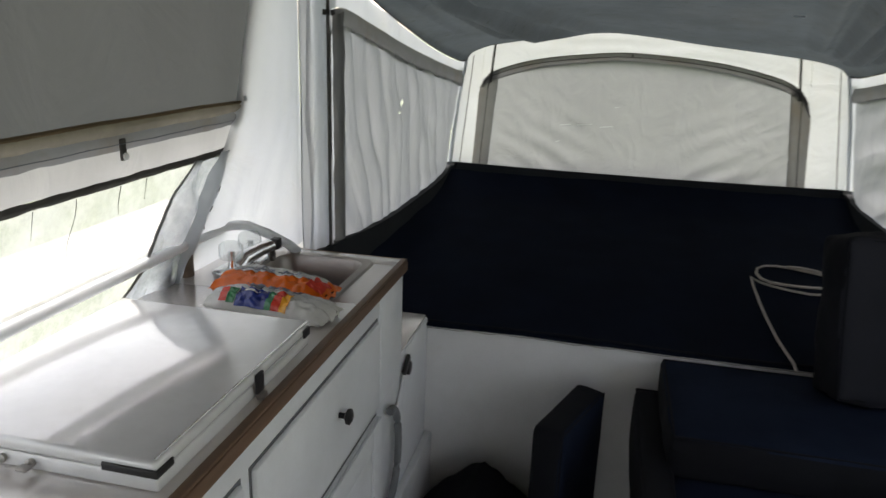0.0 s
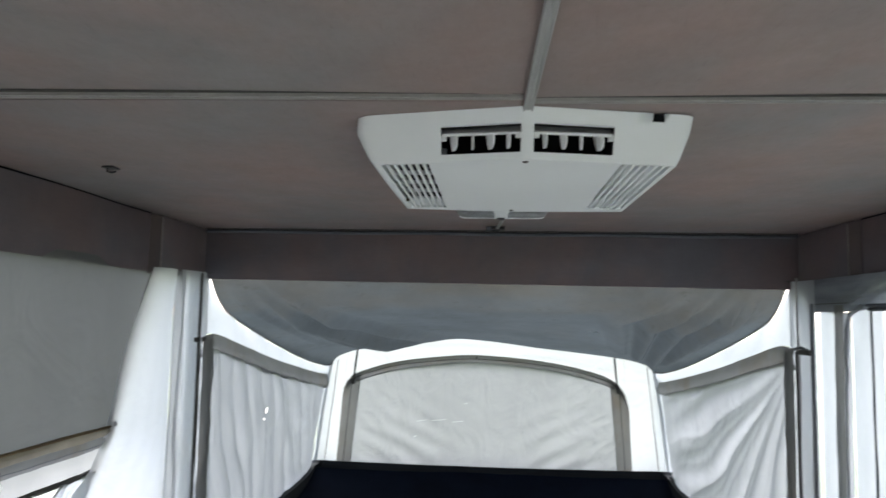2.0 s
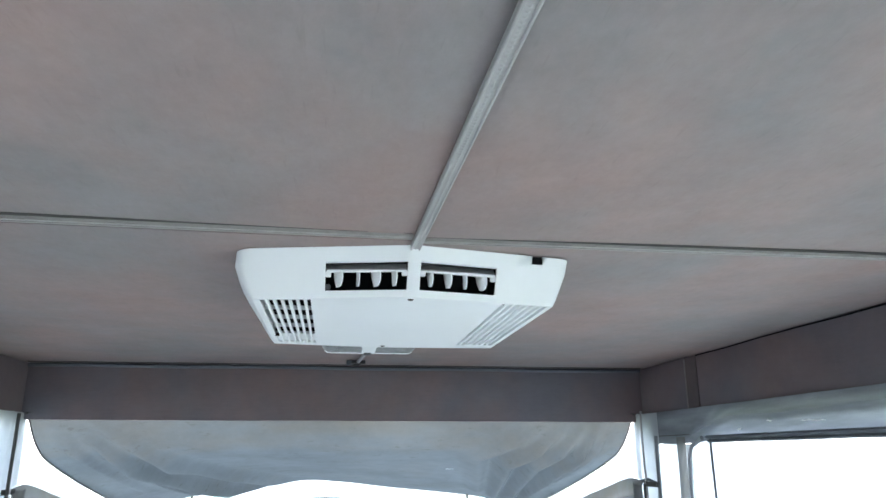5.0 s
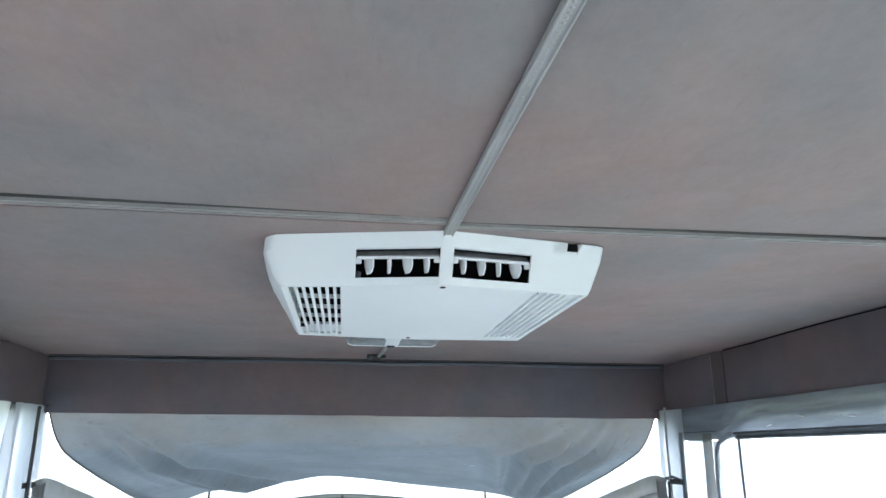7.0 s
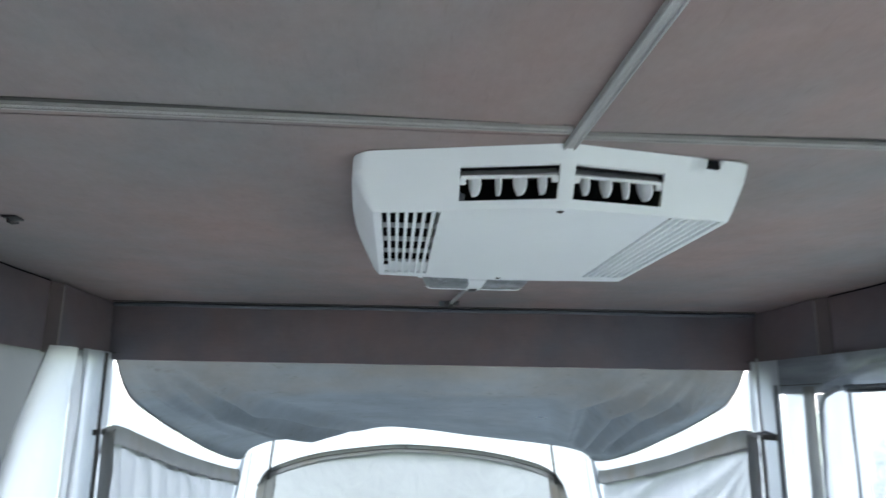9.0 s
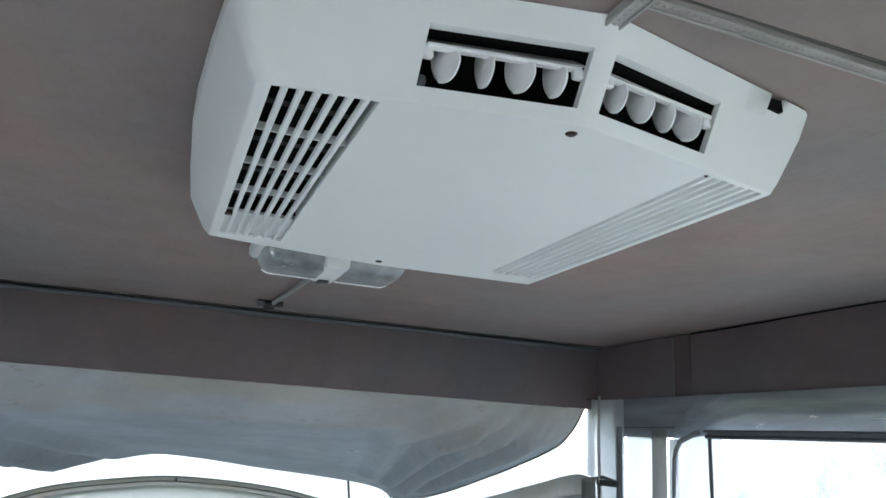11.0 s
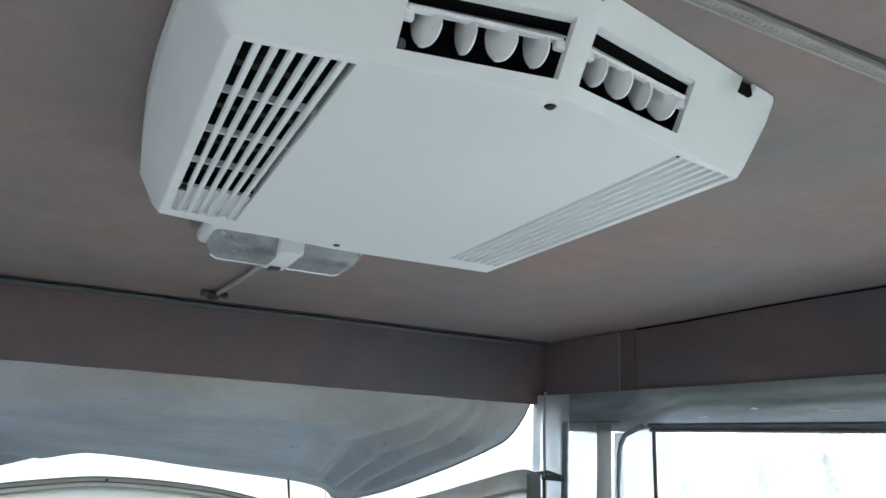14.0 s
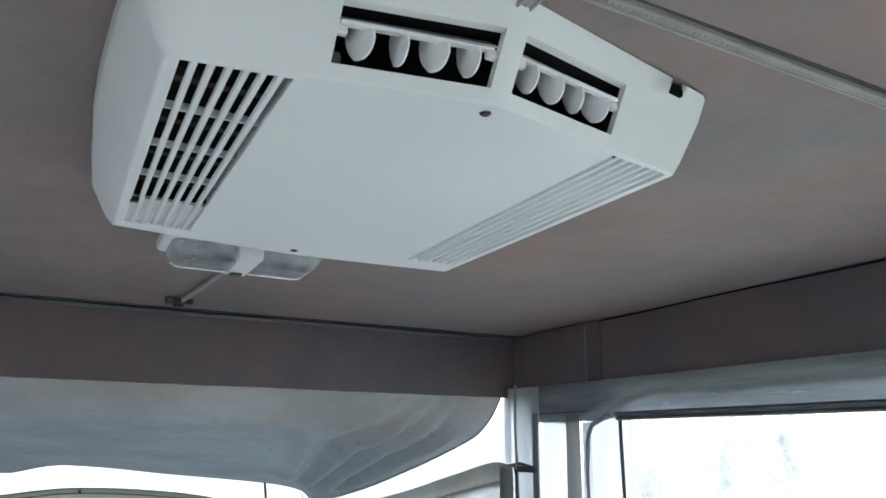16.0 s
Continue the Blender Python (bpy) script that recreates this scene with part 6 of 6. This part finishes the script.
bag("snack_bag", (-0.855, 2.245, 0.945), 0.285, 0.12, 0.045, -5, ORANGE, "orange and white plastic snack bag lying on the counter", [
    (0.15, 0.93, 0.4, 0.84, BAG_WHITE, "white printed band"), (0.2, 0.5, 0.47, 0.55, GREY_PRINT, "line of small print"), (0.54, 0.74, 0.45, 0.52, GREY_PRINT, "line of small print"), (0.24, 0.44, 0.6, 0.65, GREY_PRINT, "line of small print"), (0.84, 0.97, 0.2, 0.62, RED, "red printed corner")], 3.1)
bag("snack_bag", (-0.815, 2.148, 0.942), 0.30, 0.105, 0.042, -6, BAG_WHITE, "clear-white plastic snack bag with coloured print on the counter", [
    (0.27, 0.52, 0.01, 0.4, BLUE, "blue printed panel"), (0.52, 0.575, 0.01, 0.42, GREEN, "green stripe"), (0.575, 0.64, 0.01, 0.42, RED, "red stripe"), (0.64, 0.70, 0.01, 0.42, YELLOW, "yellow stripe"),
    (0.2, 0.265, 0.02, 0.36, GREEN, "green stripe"), (0.14, 0.2, 0.03, 0.32, RED, "red stripe"), (0.3, 0.42, 0.52, 0.66, GREY_PRINT, "dark lettering as a plain bar"), (0.46, 0.62, 0.52, 0.66, GREY_PRINT, "dark lettering as a plain bar"), (0.66, 0.74, 0.5, 0.62, GREY_PRINT, "dark lettering as a plain bar"), (0.33, 0.46, 0.22, 0.26, BAG_WHITE, "white lettering as a plain bar")], 7.7)


# ---- dinette and loose cushions ----
def seat():
    b = thing("dinette_bench", (0.56, 2.5, 0), "white bench box under the navy cushions", "bench")
    part("box", box(0.12, 1.05, 1.5, 2.895, 0.0, 0.36, 0.006), PANEL_WHITE, b)
    part("lid", box(0.10, 1.055, 1.49, 2.895, 0.361, 0.38, 0.004), PANEL_WHITE, b)
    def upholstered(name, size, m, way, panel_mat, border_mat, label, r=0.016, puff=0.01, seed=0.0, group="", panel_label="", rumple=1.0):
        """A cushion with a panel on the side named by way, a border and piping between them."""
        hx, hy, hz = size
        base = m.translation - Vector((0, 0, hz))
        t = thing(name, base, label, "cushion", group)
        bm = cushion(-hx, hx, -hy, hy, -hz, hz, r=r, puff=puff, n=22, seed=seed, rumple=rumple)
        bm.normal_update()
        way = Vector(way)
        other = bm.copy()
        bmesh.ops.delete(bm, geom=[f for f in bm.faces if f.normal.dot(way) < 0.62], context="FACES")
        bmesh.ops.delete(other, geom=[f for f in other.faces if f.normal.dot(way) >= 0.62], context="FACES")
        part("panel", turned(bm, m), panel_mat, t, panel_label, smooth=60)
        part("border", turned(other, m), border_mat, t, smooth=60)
        h = Vector(size)
        axes = [i for i in range(3) if abs(way[i]) < 0.5]
        k = [i for i in range(3) if abs(way[i]) >= 0.5][0]
        loop = []
        for q in range(48):
            a = math.tau * q / 48
            c, sn = math.cos(a), math.sin(a)
            g = 1 / max(abs(c), abs(sn))
            p = Vector((0, 0, 0))
            p[axes[0]] = max(-1, min(1, c * g)) * (h[axes[0]] - r * 0.35)
            p[axes[1]] = max(-1, min(1, sn * g)) * (h[axes[1]] - r * 0.35)
            p[k] = way[k] * (h[k] - r * 0.3)
            loop.append(m @ p)
        part("piping", tube(loop, 0.0032, 6, closed=True), border_mat, t)
        return t
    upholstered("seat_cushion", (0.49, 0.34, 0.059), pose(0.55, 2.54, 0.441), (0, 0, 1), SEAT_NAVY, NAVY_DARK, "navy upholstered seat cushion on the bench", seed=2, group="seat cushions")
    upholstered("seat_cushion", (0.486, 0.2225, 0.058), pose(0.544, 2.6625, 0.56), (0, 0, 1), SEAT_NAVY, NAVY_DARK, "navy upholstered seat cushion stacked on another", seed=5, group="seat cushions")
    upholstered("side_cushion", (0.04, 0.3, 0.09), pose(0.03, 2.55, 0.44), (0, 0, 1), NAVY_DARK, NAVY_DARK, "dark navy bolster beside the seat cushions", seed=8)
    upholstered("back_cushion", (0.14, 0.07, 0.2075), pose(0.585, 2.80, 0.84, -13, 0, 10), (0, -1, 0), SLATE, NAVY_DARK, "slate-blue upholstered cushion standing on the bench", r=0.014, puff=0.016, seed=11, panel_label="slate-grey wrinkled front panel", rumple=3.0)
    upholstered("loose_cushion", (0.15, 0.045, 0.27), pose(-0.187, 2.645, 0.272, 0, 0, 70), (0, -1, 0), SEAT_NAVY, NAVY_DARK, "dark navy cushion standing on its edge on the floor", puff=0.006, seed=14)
    def heap(u, v):
        x, y = lerp(-0.66, -0.2, u), lerp(2.46, 2.89, v)
        d = abs(x + 0.44) / 0.24 + abs(y - 2.76) / 0.34
        z = 0.2 * max(0.0, 1 - d) ** 0.8 + 0.05 * max(0, 1 - (2 * u - 1) ** 4) * max(0, 1 - (2 * v - 1) ** 4)
        z += min(1, z * 9) * (0.03 * abs(wob(x * 9, y * 9, 2)) + 0.012 * wob(x * 24, y * 24, 5))
        return (x, y, max(0.002, z))
    solo("dark_bag", sheet(heap, 40, 40), NAVY_DARK, "crumpled black bag heaped on the floor", "bag", smooth=60)
    cl = thing("striped_cloth", (0.49, 2.3, 0.507), "folded pale cloth with grey stripes on the seat cushion", "cloth")
    part("fold", turned(cushion(-0.07, 0.07, -0.045, 0.045, 0.0, 0.022, r=0.009, puff=0.006, seed=21), pose(0.49, 2.3, 0.507, 0, 0, 20)), BAG_WHITE, cl)
    for k in range(3):
        part("stripe", turned(box(-0.05 + 0.04 * k, -0.036 + 0.04 * k, -0.042, 0.042, 0.026, 0.0275), pose(0.49, 2.3, 0.5075, 0, 0, 20)), HOSE, cl, "grey stripe")
    def on_bed(x, y):
        return 0.65 + 0.2 * (y - 2.9) / 1.3 + 0.012 * wob(x * 2, y * 2, 1) + 0.004 * wob(x * 9, y * 9, 2)
    pts = []
    for k in range(30):
        a = math.pi * 1.06 + math.tau * k / 29 * 1.75
        r = 1.0 - 0.008 * k
        x, y = 0.53 + 0.158 * r * math.cos(a), 3.42 + 0.10 * r * math.sin(a) + 0.008 * math.sin(k)
        pts.append((x, y, on_bed(x, y) + 0.0006 * k))
    tail = along([(0.0, 0.372), (0.3, 0.376), (0.6, 0.387), (0.85, 0.405), (1.0, 0.418)])
    for k in range(1, 9):
        q = k / 8
        x, y = tail(q), lerp(3.4, 2.89, q)
        pts.insert(0, (x, y, on_bed(x, y)))
    pts = [(0.424, 2.878, 0.63)] + pts
    solo("cord", tube(pts, 0.0047, 8), CORD, "looped off-white cord hanging over the mattress edge", "cord")


seat()
